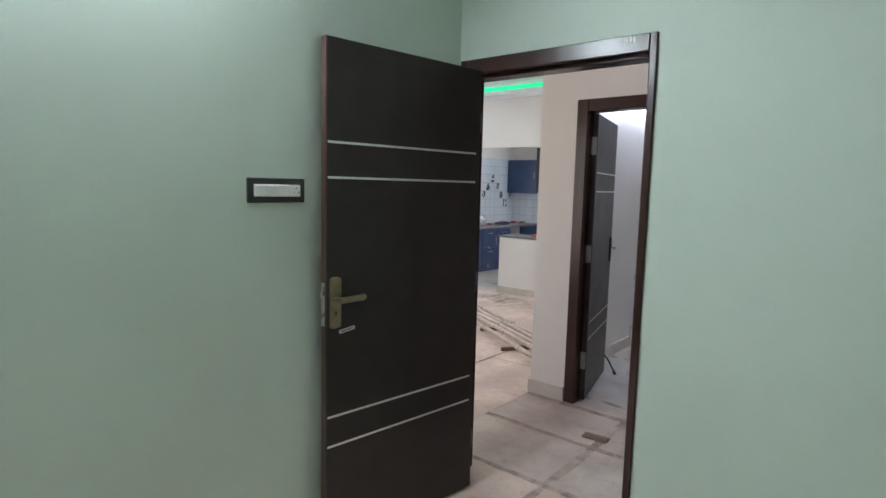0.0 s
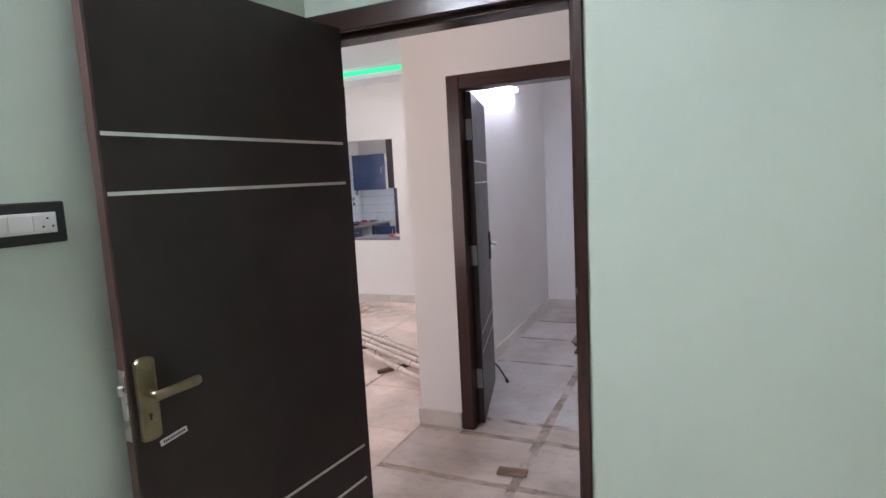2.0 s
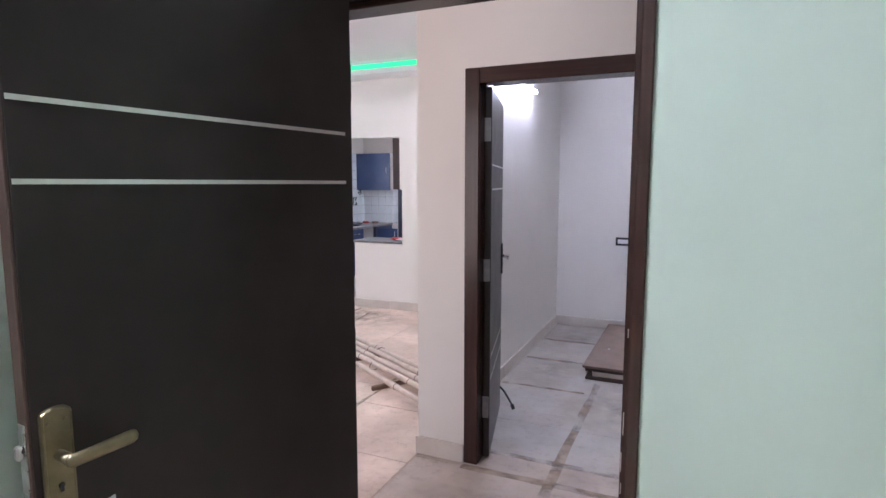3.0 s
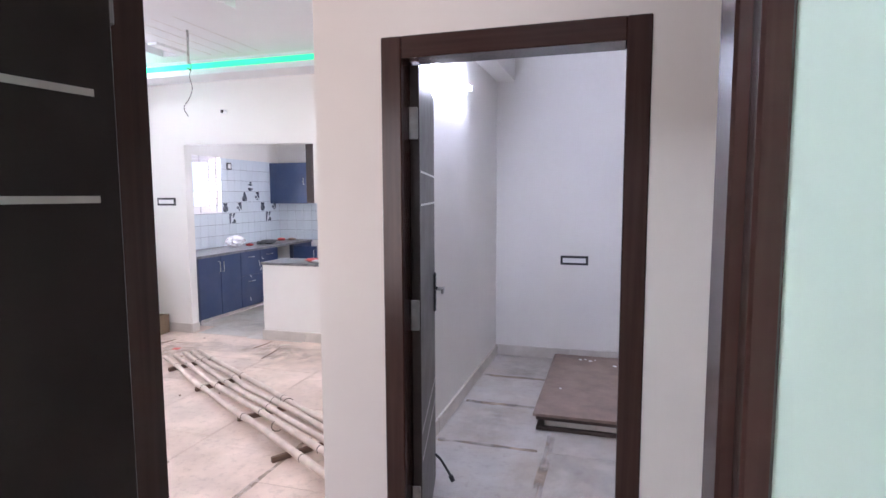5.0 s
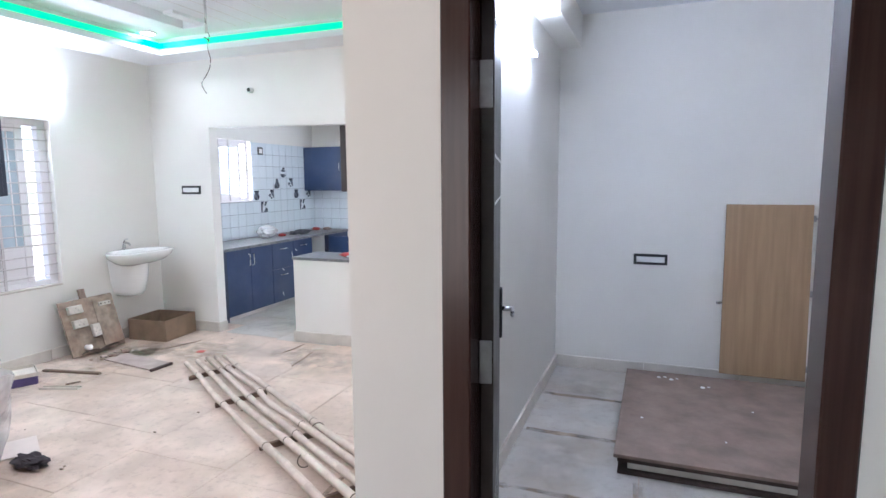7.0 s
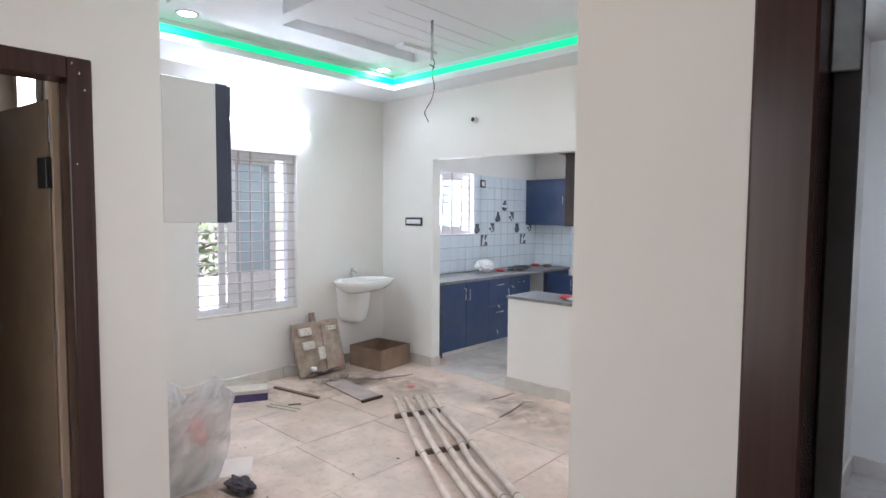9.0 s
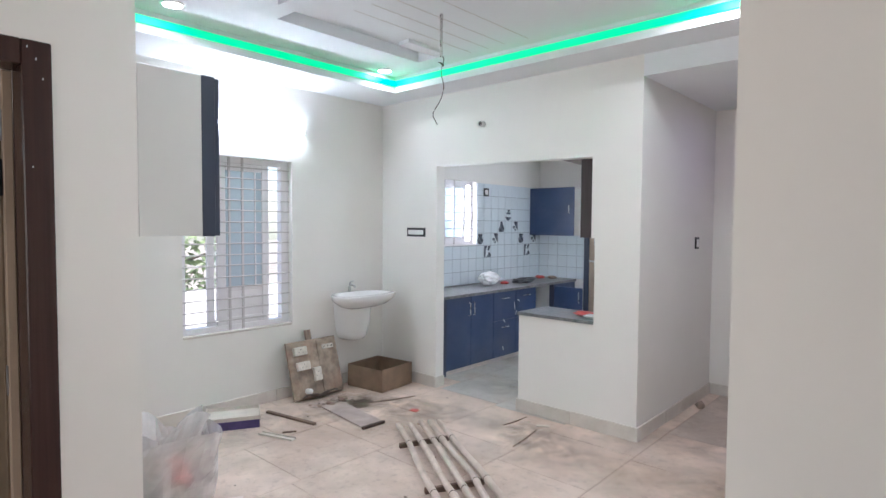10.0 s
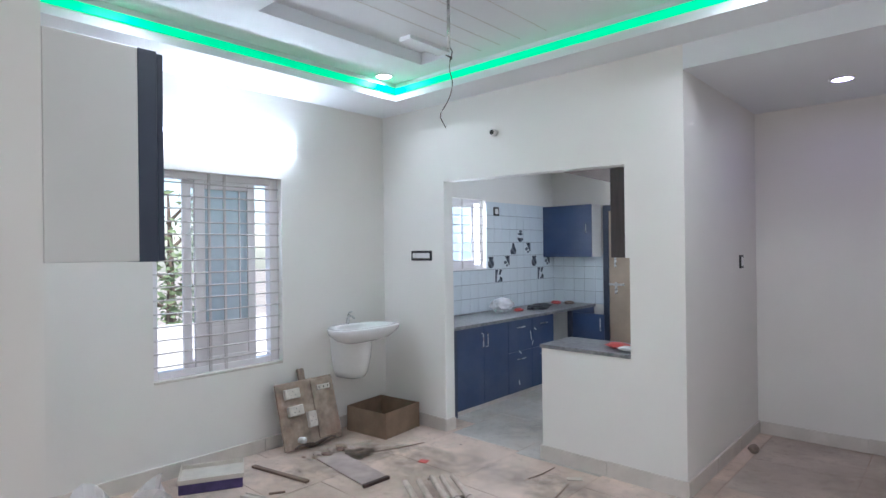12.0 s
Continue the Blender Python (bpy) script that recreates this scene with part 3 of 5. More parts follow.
store, L, T = panel_door("store_door", "open dark laminate store door with silver strips", (-1.142, 3.60), (-1.318, 4.33), 2.015, (1.62, 1.49, 0.57, 0.45), sides=(1, -1))
lever_handle(store, L - 0.06, 0.0, 1.05, 1, M_STEEL, -0.115, plate=M_BLACK)
lever_handle(store, L - 0.06, -T, 1.05, -1, M_STEEL, -0.115, plate=M_BLACK)
for z in (0.30, 1.06, 1.80):
    part("hinge", boxes([(-0.010, 0.0, -0.03, 0.004, z - 0.06, z + 0.06)], 0.002), M_HINGE, store, "dull steel butt hinge")
bm = tube([(L - 0.05, -T - 0.002, 0.16), (L - 0.045, -T - 0.03, 0.13), (L - 0.035, -T - 0.085, 0.03)], 0.007, 8)
tube([(L - 0.035, -T - 0.082, 0.034), (L - 0.034, -T - 0.094, 0.006)], 0.013, 10, bm)
part("door_stopper", bm, M_BLACK, store, "black kick-down door stopper", True)

# bathroom frame, in a wall along y
ob = thing("door_frame_3", "dark polished wooden frame of the bathroom doorway", "door frame", kind="structure")
part("jamb", box(XC2 - 0.004, XC + 0.008, 3.246, 3.327, 0, 2.117, 0.004), M_FRAME, ob)
part("jamb", box(XC2 - 0.004, XC + 0.008, 2.43, 2.511, 0, 2.117, 0.004), M_FRAME, ob)
part("lintel", box(XC2 - 0.004, XC + 0.008, 2.511, 3.246, 2.037, 2.117, 0.004), M_FRAME, ob)
part("rebate", box(XC2 - 0.034, XC2 - 0.005, 3.218, 3.246, 0.0, 2.037, 0.003), M_DOOR_PVC, ob, "worn pale unpainted rebate strip")
for z in (0.42, 1.02, 1.86):
    part("hinge", box(XC2 - 0.030, XC2 - 0.010, 3.214, 3.2175, z - 0.05, z + 0.05, 0.001), M_HINGE, ob, "dull steel hinge plate")
bath = thing("bathroom_door", "open brown stained bathroom door leaf", "door", pose(-3.640, 3.212, 0, 0, 0, 188))
part("leaf", box(0, 0.72, -0.03, 0.0, 0.02, 1.975, 0.002), M_DOOR_BATH, bath)
part("hinge", box(-0.03, 0.05, 0.0, 0.02, 1.63, 1.75, 0.002), M_BLACK, bath, "black hinge")
part("hinge", box(-0.03, 0.05, 0.0, 0.02, 0.25, 0.37, 0.002), M_BLACK, bath, "black hinge")
part("bolt", box(0.55, 0.68, 0.0, 0.02, 0.98, 1.02, 0.003), M_STEEL, bath)
vent = thing("window_3", "small bright bathroom ventilator with glass louvres", "window", kind="structure")
part("window_frame", boxes([(XL - 0.1, XL - 0.05, 2.62, 2.65, 1.95, 2.35), (XL - 0.1, XL - 0.05, 3.02, 3.05, 1.95, 2.35), (XL - 0.1, XL - 0.05, 2.65, 3.02, 1.95, 1.98), (XL - 0.1, XL - 0.05, 2.65, 3.02, 2.32, 2.35)]), M_UPVC, vent)
for i in range(4):
    part("louvre", box(XL - 0.09, XL - 0.06, 2.65, 3.02, 2.0 + i * 0.085, 2.005 + i * 0.085), M_GLASS, vent)


# ---- windows ----
def grill(ob, y0, y1, z0, z1, bars, uprights):
    """Round rods across the opening with flat uprights behind them."""
    xg = XL - 0.045
    for i in range(bars):
        z = z0 + 0.045 + (z1 - z0 - 0.08) * (i + 0.5) / bars
        sag = 0.004 * math.sin(i * 2.7)
        part("grill_bar", tube([(xg, y0 - 0.01, z), (xg, (y0 + y1) / 2, z + sag), (xg, y1 + 0.01, z)], 0.006, 6), M_GRILL, ob)
    for y in uprights:
        part("grill_upright", box(xg - 0.012, xg - 0.006, y - 0.010, y + 0.010, z0 + 0.005, z1), M_GRILL, ob)


def sliding_window(name, label, y0, y1, z0, z1, bars, mid):
    """White framed sliding window in the window wall with a grill of rods inside."""
    ob = thing(name, label, "window", kind="structure")
    xo = XL - 0.13
    f = 0.045
    part("window_frame", boxes([(xo, xo + 0.07, y0, y0 + f, z0, z1), (xo, xo + 0.07, y1 - f, y1, z0, z1), (xo, xo + 0.07, y0 + f, y1 - f, z0, z0 + f), (xo, xo + 0.07, y0 + f, y1 - f, z1 - f, z1)], 0.003), M_UPVC, ob, "white window frame")
    part("window_sill", box(XL - 0.06, XL + 0.012, y0 + 0.002, y1 - 0.002, z0 - 0.012, z0 + 0.006, 0.003), M_UPVC, ob, "pale stone sill")
    w = (y1 - y0 - 2 * f) / 2 + 0.03
    s = 0.05
    a = y0 + f + mid * (y1 - y0 - 2 * f - w)
    for nm, ya, xa, m in (("sash", a, xo + 0.038, M_MESH), ("sash", y0 + f, xo + 0.008, M_GLASS)):
        sash = part(nm, boxes([(xa, xa + 0.025, ya, ya + s, z0 + f, z1 - f), (xa, xa + 0.025, ya + w - s, ya + w, z0 + f, z1 - f), (xa, xa + 0.025, ya + s, ya + w - s, z0 + f, z0 + f + s), (xa, xa + 0.025, ya + s, ya + w - s, z1 - f - s, z1 - f)], 0.003), M_UPVC, ob)
        p = part("pane", box(xa + 0.010, xa + 0.014, ya + s, ya + w - s, z0 + f + s, z1 - f - s), m, sash, "grey insect mesh" if m is M_MESH else "clear glass")
        p.visible_shadow = False
    grill(ob, y0, y1, z0, z1, bars, (y0 + (y1 - y0) * 0.40, y0 + (y1 - y0) * 0.60))
    return ob



win = thing("window_1", "white hall window with a half-open sash and barred grill", "window", kind="structure")
xo, f = XL - 0.13, 0.05
part("window_frame", boxes([(xo, xo + 0.07, WY0, WY0 + f, WZ0, WZ1), (xo, xo + 0.07, WY1 - 0.07, WY1, WZ0, WZ1), (xo, xo + 0.07, WY0 + f, WY1 - 0.07, WZ0, WZ0 + f), (xo, xo + 0.07, WY0 + f, WY1 - 0.07, WZ1 - f, WZ1)], 0.003), M_UPVC, win, "white window frame")
part("window_sill", box(XL - 0.06, XL + 0.004, WY0 + 0.002, WY1 - 0.002, WZ0 - 0.012, WZ0 + 0.006, 0.003), M_SKIRT, win, "dusty pale stone sill")
za, zb = WZ0 + f, WZ1 - f
sash = part("sash", boxes([(xo + 0.036, xo + 0.064, 4.965, 5.04, za, zb), (xo + 0.036, xo + 0.064, 5.367, 5.43, za, zb), (xo + 0.036, xo + 0.064, 5.04, 5.367, za, za + 0.06), (xo + 0.036, xo + 0.064, 5.04, 5.367, zb - 0.06, zb), (xo + 0.040, xo + 0.060, 5.04, 5.367, 0.985, 1.012), (xo + 0.040, xo + 0.060, 5.30, 5.313, 1.012, zb - 0.06)], 0.003), M_UPVC, win, "wide white sash frame")
part("panel", box(xo + 0.044, xo + 0.054, 5.04, 5.367, za + 0.06, 0.985), M_UPVC, sash, "white lower panel")
for ya, yb in ((5.04, 5.30), (5.313, 5.367)):
    p = part("pane", box(xo + 0.048, xo + 0.052, ya, yb, 1.012, zb - 0.06), M_MESH, sash, "grey-blue pane")
    p.visible_shadow = False
sash = part("sash", boxes([(xo + 0.006, xo + 0.032, 4.895, 4.955, za, zb), (xo + 0.006, xo + 0.032, 5.33, 5.39, za, zb), (xo + 0.006, xo + 0.032, 4.955, 5.33, za, za + 0.05), (xo + 0.006, xo + 0.032, 4.955, 5.33, zb - 0.05, zb)], 0.003), M_UPVC, win, "white outer sash frame")
p = part("pane", box(xo + 0.016, xo + 0.020, 4.955, 5.33, za + 0.05, zb - 0.05), M_GLASS, sash, "clear glass")
p.visible_shadow = False
grill(win, WY0, WY1, WZ0, WZ1, 15, (5.065, 5.181))
sliding_window("window_2", "white barred kitchen window above the counter", KY0, KY1, KZ0, KZ1, 7, 0.8)


# ---- lamps ----
def tube_light(name, label, x, y0, y1, z, m, side=1):
    ob = thing(name, label, "tube light", pose(x, y0, z))
    L = y1 - y0
    part("batten", box(0 if side > 0 else -0.012, 0.012 if side > 0 else 0, 0, L, -0.014, 0.014, 0.003), M_MODULE, ob)
    part("lamp_tube", tube([(side * 0.034, 0.02, 0), (side * 0.034, L - 0.02, 0)], 0.014, 12), m, ob, "glowing white tube", True)
    for y in (0, L - 0.03):
        part("end_cap", box(min(0.010 * side, 0.052 * side), max(0.010 * side, 0.052 * side), y, y + 0.025, -0.018, 0.018, 0.004), M_MODULE, ob)
    return ob


tube_light("tube_light", "lit white tube light on the wall above the window", XL, 4.60, 5.745, 2.342, M_TUBE)
tube_light("tube_light", "lit cool white tube light on the store wall", PX + 0.045, 4.43, 5.66, 2.30, M_TUBE_STORE)
# added fill lamp, out of view behind the alcove wall, to brighten the kitchen
tube_light("tube_light", "unseen tube lamp added to brighten the kitchen", -3.06, 7.55, 8.75, 2.36, M_KITCHEN_FILL, -1)
tube_light("tube_light", "lit tube light high on the green wall", XB, -0.25, 0.95, 2.5, M_TUBE_BED)


def downlight(label, x, y, z, m):
    ob = thing("downlight", label, "downlight", pose(x, y, z))
    part("rim", lathe([(0.075, 0.0), (0.075, -0.006), (0.058, -0.010), (0.055, -0.004)]), M_MODULE, ob, "", True)
    part("lens", lathe([(0.0, -0.005), (0.056, -0.005)]), m, ob, "glowing lens")


downlight("round white recessed downlight lit in the hall ceiling", -5.033, 6.155, ZI, M_DOWN)
downlight("round white recessed downlight lit in the hall ceiling", -4.90, 4.30, ZI, M_DOWN)
# three stronger downlights added out of view to brighten the hall
for dx, dy in ((-2.3, 6.12), (-2.3, 4.30), (-3.6, 3.98)):
    downlight("round white recessed downlight lit in the hall ceiling", dx, dy, ZI, M_DOWN_ADDED)
downlight("round white recessed downlight lit in the corridor ceiling", -0.75, 2.8, ZC + 0.03, M_DOWN)
downlight("round violet-tinged downlight lit in the alcove ceiling", -2.27, 7.62, 2.588, M_DOWN_V)
# added glowing panel, standing in for the bright bathroom vent
pan = thing("vent_glow_panel", "glowing panel standing in for the bright bathroom vent", "lamp", pose(-5.12, YC - 0.112, 2.26))
part("housing", box(-0.22, 0.22, -0.03, 0.0, -0.16, 0.16, 0.008), M_MODULE, pan)
part("diffuser", box(-0.2, 0.2, -0.04, -0.03, -0.14, 0.14, 0.004), M_VENT_GLOW, pan, "glowing white vent surface")
led = thing("led_strip", "glowing green light strip round the ceiling tray", "light strip")
for r in ((TX0, TX0 + 0.012, TY0, TY1 - 0.012), (TX0, TX1, TY1 - 0.012, TY1), (TX1 - 0.012, TX1, TY0, TY1 - 0.012), (TX0 + 0.012, TX1 - 0.012, TY0, TY0 + 0.012)):
    part("strip", box(*r, 2.79, 2.842, 0.003), M_LED, led)


# ---- wall fittings ----
def switch_board(name, label, width, height, m, modules, frame_w=0.014, holes=False):
    """A dark rimmed plate on a wall; local x runs along the wall and local y points into the room."""
    ob = thing(name, label, "switch", m)
    rim = box(-width / 2, width / 2, 0, 0.012, -height / 2, height / 2, 0.003)
    part("rim", rim, M_BLACK, ob, "black plastic rim")
    plate = part("plate", box(-width / 2 + frame_w, width / 2 - frame_w, 0.012, 0.0145, -height / 2 + frame_w, height / 2 - frame_w, 0.001), M_MODULE, ob, "white plate")
    w = (width - 2 * frame_w - 0.006) / modules
    for i in range(modules):
        x = -width / 2 + frame_w + 0.003 + i * w
        part("rocker", box(x + 0.0005, x + w - 0.0005, 0.0145, 0.0165, -height / 2 + frame_w + 0.004, height / 2 - frame_w - 0.004, 0.001), M_MODULE, plate)
    if holes:
        for dx, dz in ((-0.01, -0.008), (0.01, -0.008), (0, 0.009)):
            part("socket_hole", tube([(-width / 2 + frame_w + 0.02 + dx, 0.017, dz), (-width / 2 + frame_w + 0.02 + dx, 0.0185, dz)], 0.0022, 8), M_INK, plate)
    return ob


switch_board("switch_board", "white switch board in a wide black rim on green wall", 0.236, 0.087, pose(XB, 1.151, 1.4725, 0, 0, -90), 4, 0.022, True)
switch_board("switch_board", "white switch board in a black rim beside the kitchen opening", 0.245, 0.085, pose(-5.165, YK, 1.467, 0, 0, 180), 6, 0.02)
switch_board("switch_board", "white socket board in a black rim on the store wall", 0.246, 0.083, pose(-0.733, 6.79, 0.929, 0, 0, 180), 6, 0.02)
switch_board("switch_board", "small upright switch plate on the alcove wall", 0.08, 0.10, pose(-2.945, 7.86, 1.40, 0, 0, -90), 1, 0.017)
switch_board("switch_board", "small black rimmed switch on the kitchen tiles", 0.10, 0.10, pose(XL + 0.016, 8.385, 1.945, 0, 0, -90), 1, 0.02)
bm = tube([(0, 0, 0), (0, -0.045, 0)], 0.026, 16)
cam_ob = thing("conduit_stub", "short white conduit stub with a dark mouth", "pipe", pose(-4.357, YK, 2.412))
part("pipe", bm, M_MODULE, cam_ob, "", True)
part("mouth", tube([(0, -0.0445, 0), (0, -0.0465, 0)], 0.019, 16), M_INK, cam_ob)
mark = thing("paint_smear", "white paint smears on the dark door lintel", "smear")
for x, h in ((-0.352, 0.030), (-0.336, 0.024), (-0.322, 0.028)):
    part("smear", box(x, x + 0.008, 2.1832, 2.1852, 2.088 - h / 2, 2.088 + h / 2, 0.0008), M_PAPER, mark)

scuff = thing("paint_scuff", "pale paint specks and scratches on the dark frames", "scuff")
for y, z, w, h in ((3.262, 2.094, 0.003, 0.007), (3.285, 2.06, 0.003, 0.008), (3.302, 2.00, 0.003, 0.007), (3.27, 1.72, 0.003, 0.005)):
    part("speck", box(XC + 0.0075, XC + 0.0095, y - w / 2, y + w / 2, z - h / 2, z + h / 2, 0.0006), M_PAPER, scuff)
for x, z, h in ((-0.262, 1.16, 0.022), (-0.2655, 0.93, 0.06), (-0.268, 0.83, 0.05), (-0.2665, 0.76, 0.03)):
    part("scratch", box(x, x + 0.0025, 2.1845, 2.1862, z - h / 2, z + h / 2, 0.0005), M_DUSTY, scuff)

# hook rod and hanging wire
hook = thing("hanging_wire", "loose twisted wire hanging from a ceiling fan rod", "wire")
part("rod", tube([(-3.77, 5.50, ZI), (-3.77, 5.50, ZI - 0.27)], 0.009, 8), M_STEEL, hook, "grey metal rod", True)
pts = [Vector((-3.77 + 0.022 * math.sin(i * 0.9) + 0.004 * i * math.sin(i * 0.33), 5.50 + 0.014 * math.cos(i * 1.1), ZI - 0.26 - 0.027 * i)) for i in range(17)]
part("wire", tube(pts, 0.003, 6), M_KNOT, hook, "thin grey wire", True)
loop = [Vector((-3.77 + 0.018 * math.cos(a), 5.50 + 0.012 * math.sin(a), ZI - 0.33 + 0.03 * math.sin(a * 0.5))) for a in np.linspace(0, 6.0, 12)]
part("loop", tube(loop, 0.0035, 6), M_KNOT, hook)


# ---- hanging cabinet on the hall side of the bathroom wall ----
lc = thing("wall_cabinet", "pale hanging wall cabinet with dark navy shutters", "cabinet")
part("body", box(-4.28, XC + 0.002, YC + 0.001, 3.815, 1.496, 2.115, 0.002), M_CARCASS, lc, "pale laminate carcass")
part("front_frame", box(-4.28, XC + 0.003, 3.815, 3.868, 1.494, 2.117, 0.002), M_NAVY, lc, "dark navy edge")
for i in range(2):
    x0 = -4.278 + i * 0.397
    d = part("shutter", box(x0, x0 + 0.394, 3.869, 3.888, 1.496, 2.113, 0.002), M_NAVY, lc)
    part("handle", tube([(x0 + (0.36 if i == 0 else 0.03), 3.888, 1.60), (x0 + (0.36 if i == 0 else 0.03), 3.91, 1.61), (x0 + (0.36 if i == 0 else 0.03), 3.91, 1.72), (x0 + (0.36 if i == 0 else 0.03), 3.888, 1.73)], 0.005, 6), M_STEEL, d)


# ---- wash basin ----
wb = thing("wash_basin", "white ceramic wall-hung wash basin on a half pedestal", "basin", pose(XL, 6.222, 0))
bm = bmesh.new()
rings = []
for sc, z, dep in ((0.45, 0.755, 0.5), (0.72, 0.785, 0.78), (0.93, 0.835, 0.96), (1.0, 0.88, 1.0), (0.985, 0.89, 0.99), (0.88, 0.89, 0.91), (0.82, 0.872, 0.84), (0.6, 0.81, 0.68), (0.15, 0.79, 0.45)):
    ring = []
    for k in range(32):
        a = math.tau * k / 32
        rim = sc > 0.87
        x = (0.002 if rim else 0.03 + 0.10 * (1 - sc)) + (0.43 if rim else 0.40) * dep * (0.5 + 0.5 * math.cos(a)) ** 0.62
        if 0.8 < sc < 0.9:
            x = max(x, 0.075)
        ring.append(bm.verts.new((x, 0.352 * sc * math.copysign(abs(math.sin(a)) ** 0.72, math.sin(a)), z)))
    rings.append(ring)
for r0, r1 in zip(rings, rings[1:]):
    for k in range(32):
        bm.faces.new((r0[k], r0[(k + 1) % 32], r1[(k + 1) % 32], r1[k]))
bm.faces.new(rings[0][::-1]), bm.faces.new(rings[-1])
part("bowl", bm, M_CERAMIC, wb, "", True)
part("drain", lathe([(0.0, 0.0025), (0.018, 0.0025), (0.022, 0.0)], 16, Matrix.Translation((0.2, 0, 0.79))), M_STEEL, wb, "chrome drain ring")
bm = bmesh.new()
rings = []
for z, w, d in ((0.44, 0.075, 0.13), (0.455, 0.10, 0.165), (0.50, 0.12, 0.19), (0.62, 0.14, 0.215), (0.80, 0.155, 0.23)):
    rings.append([bm.verts.new((max(0.001, d * 1.38 * math.cos(a) ** 0.8), w * math.sin(a), z)) for a in np.linspace(-math.pi / 2, math.pi / 2, 16)])
for r0, r1 in zip(rings, rings[1:]):
    for k in range(15):
        bm.faces.new((r0[k], r0[k + 1], r1[k + 1], r1[k]))
bm.faces.new(rings[0][::-1])
part("half_pedestal", bm, M_CERAMIC, wb, "", True)
tap = part("tap", tube([(0.05, 0.0, 0.89), (0.05, 0.0, 0.945), (0.065, 0.0, 0.962), (0.12, 0.0, 0.955), (0.135, 0.0, 0.94)], [0.016, 0.014, 0.012, 0.010, 0.010], 10), M_STEEL, wb, "chrome pillar tap", True)
part("tap_lever", tube([(0.05, 0.0, 0.955), (0.045, 0.012, 0.985), (0.075, 0.03, 0.995)], [0.010, 0.008, 0.006], 8), M_STEEL, tap, "", True)


# ---- kitchen ----
ZT = 0.82
XF = -5.072           # fronts of the base cabinets
ct = tagged(mesh_ob("worktop", boxes([(XL + 0.012, -5.05, YK2 + 0.004, 9.628, ZT - 0.03, ZT)], 0.003), M_GRANITE), "dusty dark granite kitchen worktop", "worktop")


def base_unit(label, y0, y1, fronts, name="base_cabinet"):
    """A floor cabinet against the window wall; fronts: (y share 0-1, share 0-1, z0, z1, handle kind)."""
    ob = thing(name, label, "cabinet", group="kitchen base cabinets")
    part("body", box(XL + 0.012, XF - 0.02, y0, y1, 0.045, ZT - 0.031), M_NAVY, ob)
    part("plinth", box(XL + 0.012, XF - 0.03, y0, y1, 0.0, 0.044), M_SKIRT, ob, "pale stone plinth")
    for a, b, z0, z1, h in fronts:
        ya, yb = y0 + (y1 - y0) * a, y0 + (y1 - y0) * b
        d = part("shutter" if h != "d" else "drawer", box(XF - 0.019, XF, ya + 0.002, yb - 0.002, z0, z1, 0.002), M_BLUE, ob)
        if h == "d":
            yc, zc = (ya + yb) / 2, z1 - 0.075
            part("handle", tube([(XF, yc - 0.06, zc), (XF + 0.022, yc - 0.055, zc), (XF + 0.022, yc + 0.055, zc), (XF, yc + 0.06, zc)], 0.0055, 6), M_STEEL, d, "steel bow handle")
        else:
            yc = yb - 0.035 if h == "r" else ya + 0.035
            part("handle", tube([(XF, yc, 0.585), (XF + 0.022, yc, 0.59), (XF + 0.022, yc, 0.715), (XF, yc, 0.72)], 0.0055, 6), M_STEEL, d, "steel bow handle")
    return ob


base_unit("blue laminate base cabinet with two tall shutters", 7.03, 7.815, ((0, 0.5, 0.05, 0.785, "r"), (0.5, 1, 0.05, 0.785, "l")))
base_unit("blue laminate base cabinet with wide drawers", 7.817, 8.245, ((0, 1, 0.05, 0.46, "d"), (0, 1, 0.464, 0.785, "d")))
base_unit("blue laminate base cabinet with drawers", 8.247, 8.675, ((0, 1, 0.05, 0.46, "d"), (0, 1, 0.464, 0.785, "d")))
ob = thing("end_panel", "dark navy end panel beside the blue cabinets", "panel", group="kitchen base cabinets")
part("board", box(XL + 0.012, XF + 0.004, 6.985, 7.028, 0.0, ZT - 0.031, 0.002), M_NAVY, ob)
# shreds of peeling protective film on the drawer fronts
ob = thing("film_shred", "torn pale protective film hanging off a blue drawer", "film")
for y, z, l, a in ((8.22, 0.60, 0.10, 12), (8.25, 0.52, 0.05, -30), (8.02, 0.45, 0.05, 50), (8.00, 0.14, 0.05, 20), (8.30, 0.66, 0.05, 60)):
    bm = box(0, 0.002, -0.006, 0.006, -l / 2, l / 2, 0.0005)
    bmesh.ops.transform(bm, matrix=pose(XF + 0.0005, y, z, a, 0, 0), verts=bm.verts)
    part("shred", bm, M_PAPER, ob)
# the last unit stands open: its shutter is swung out and shows the pale inside
cu = thing("base_cabinet", "open blue corner cabinet with its shutter swung out", "cabinet", group="kitchen base cabinets")
part("back_panel", box(XL + 0.012, XL + 0.03, 8.677, 9.10, 0.045, ZT - 0.031), M_CARCASS, cu, "pale inner back panel")
part("side_panel", box(XL + 0.031, XF - 0.06, 9.082, 9.10, 0.045, ZT - 0.031), M_CARCASS, cu, "pale inner side panel")
part("edge_post", box(XF - 0.059, XF, 9.075, 9.10, 0.045, ZT - 0.031, 0.002), M_NAVY, cu, "dark navy edge")
part("bottom_panel", box(XL + 0.031, XF - 0.02, 8.677, 9.081, 0.045, 0.063), M_CARCASS, cu, "pale bottom panel")
part("plinth", box(XL + 0.012, XF - 0.03, 8.677, 9.10, 0.0, 0.044), M_SKIRT, cu, "pale stone plinth")
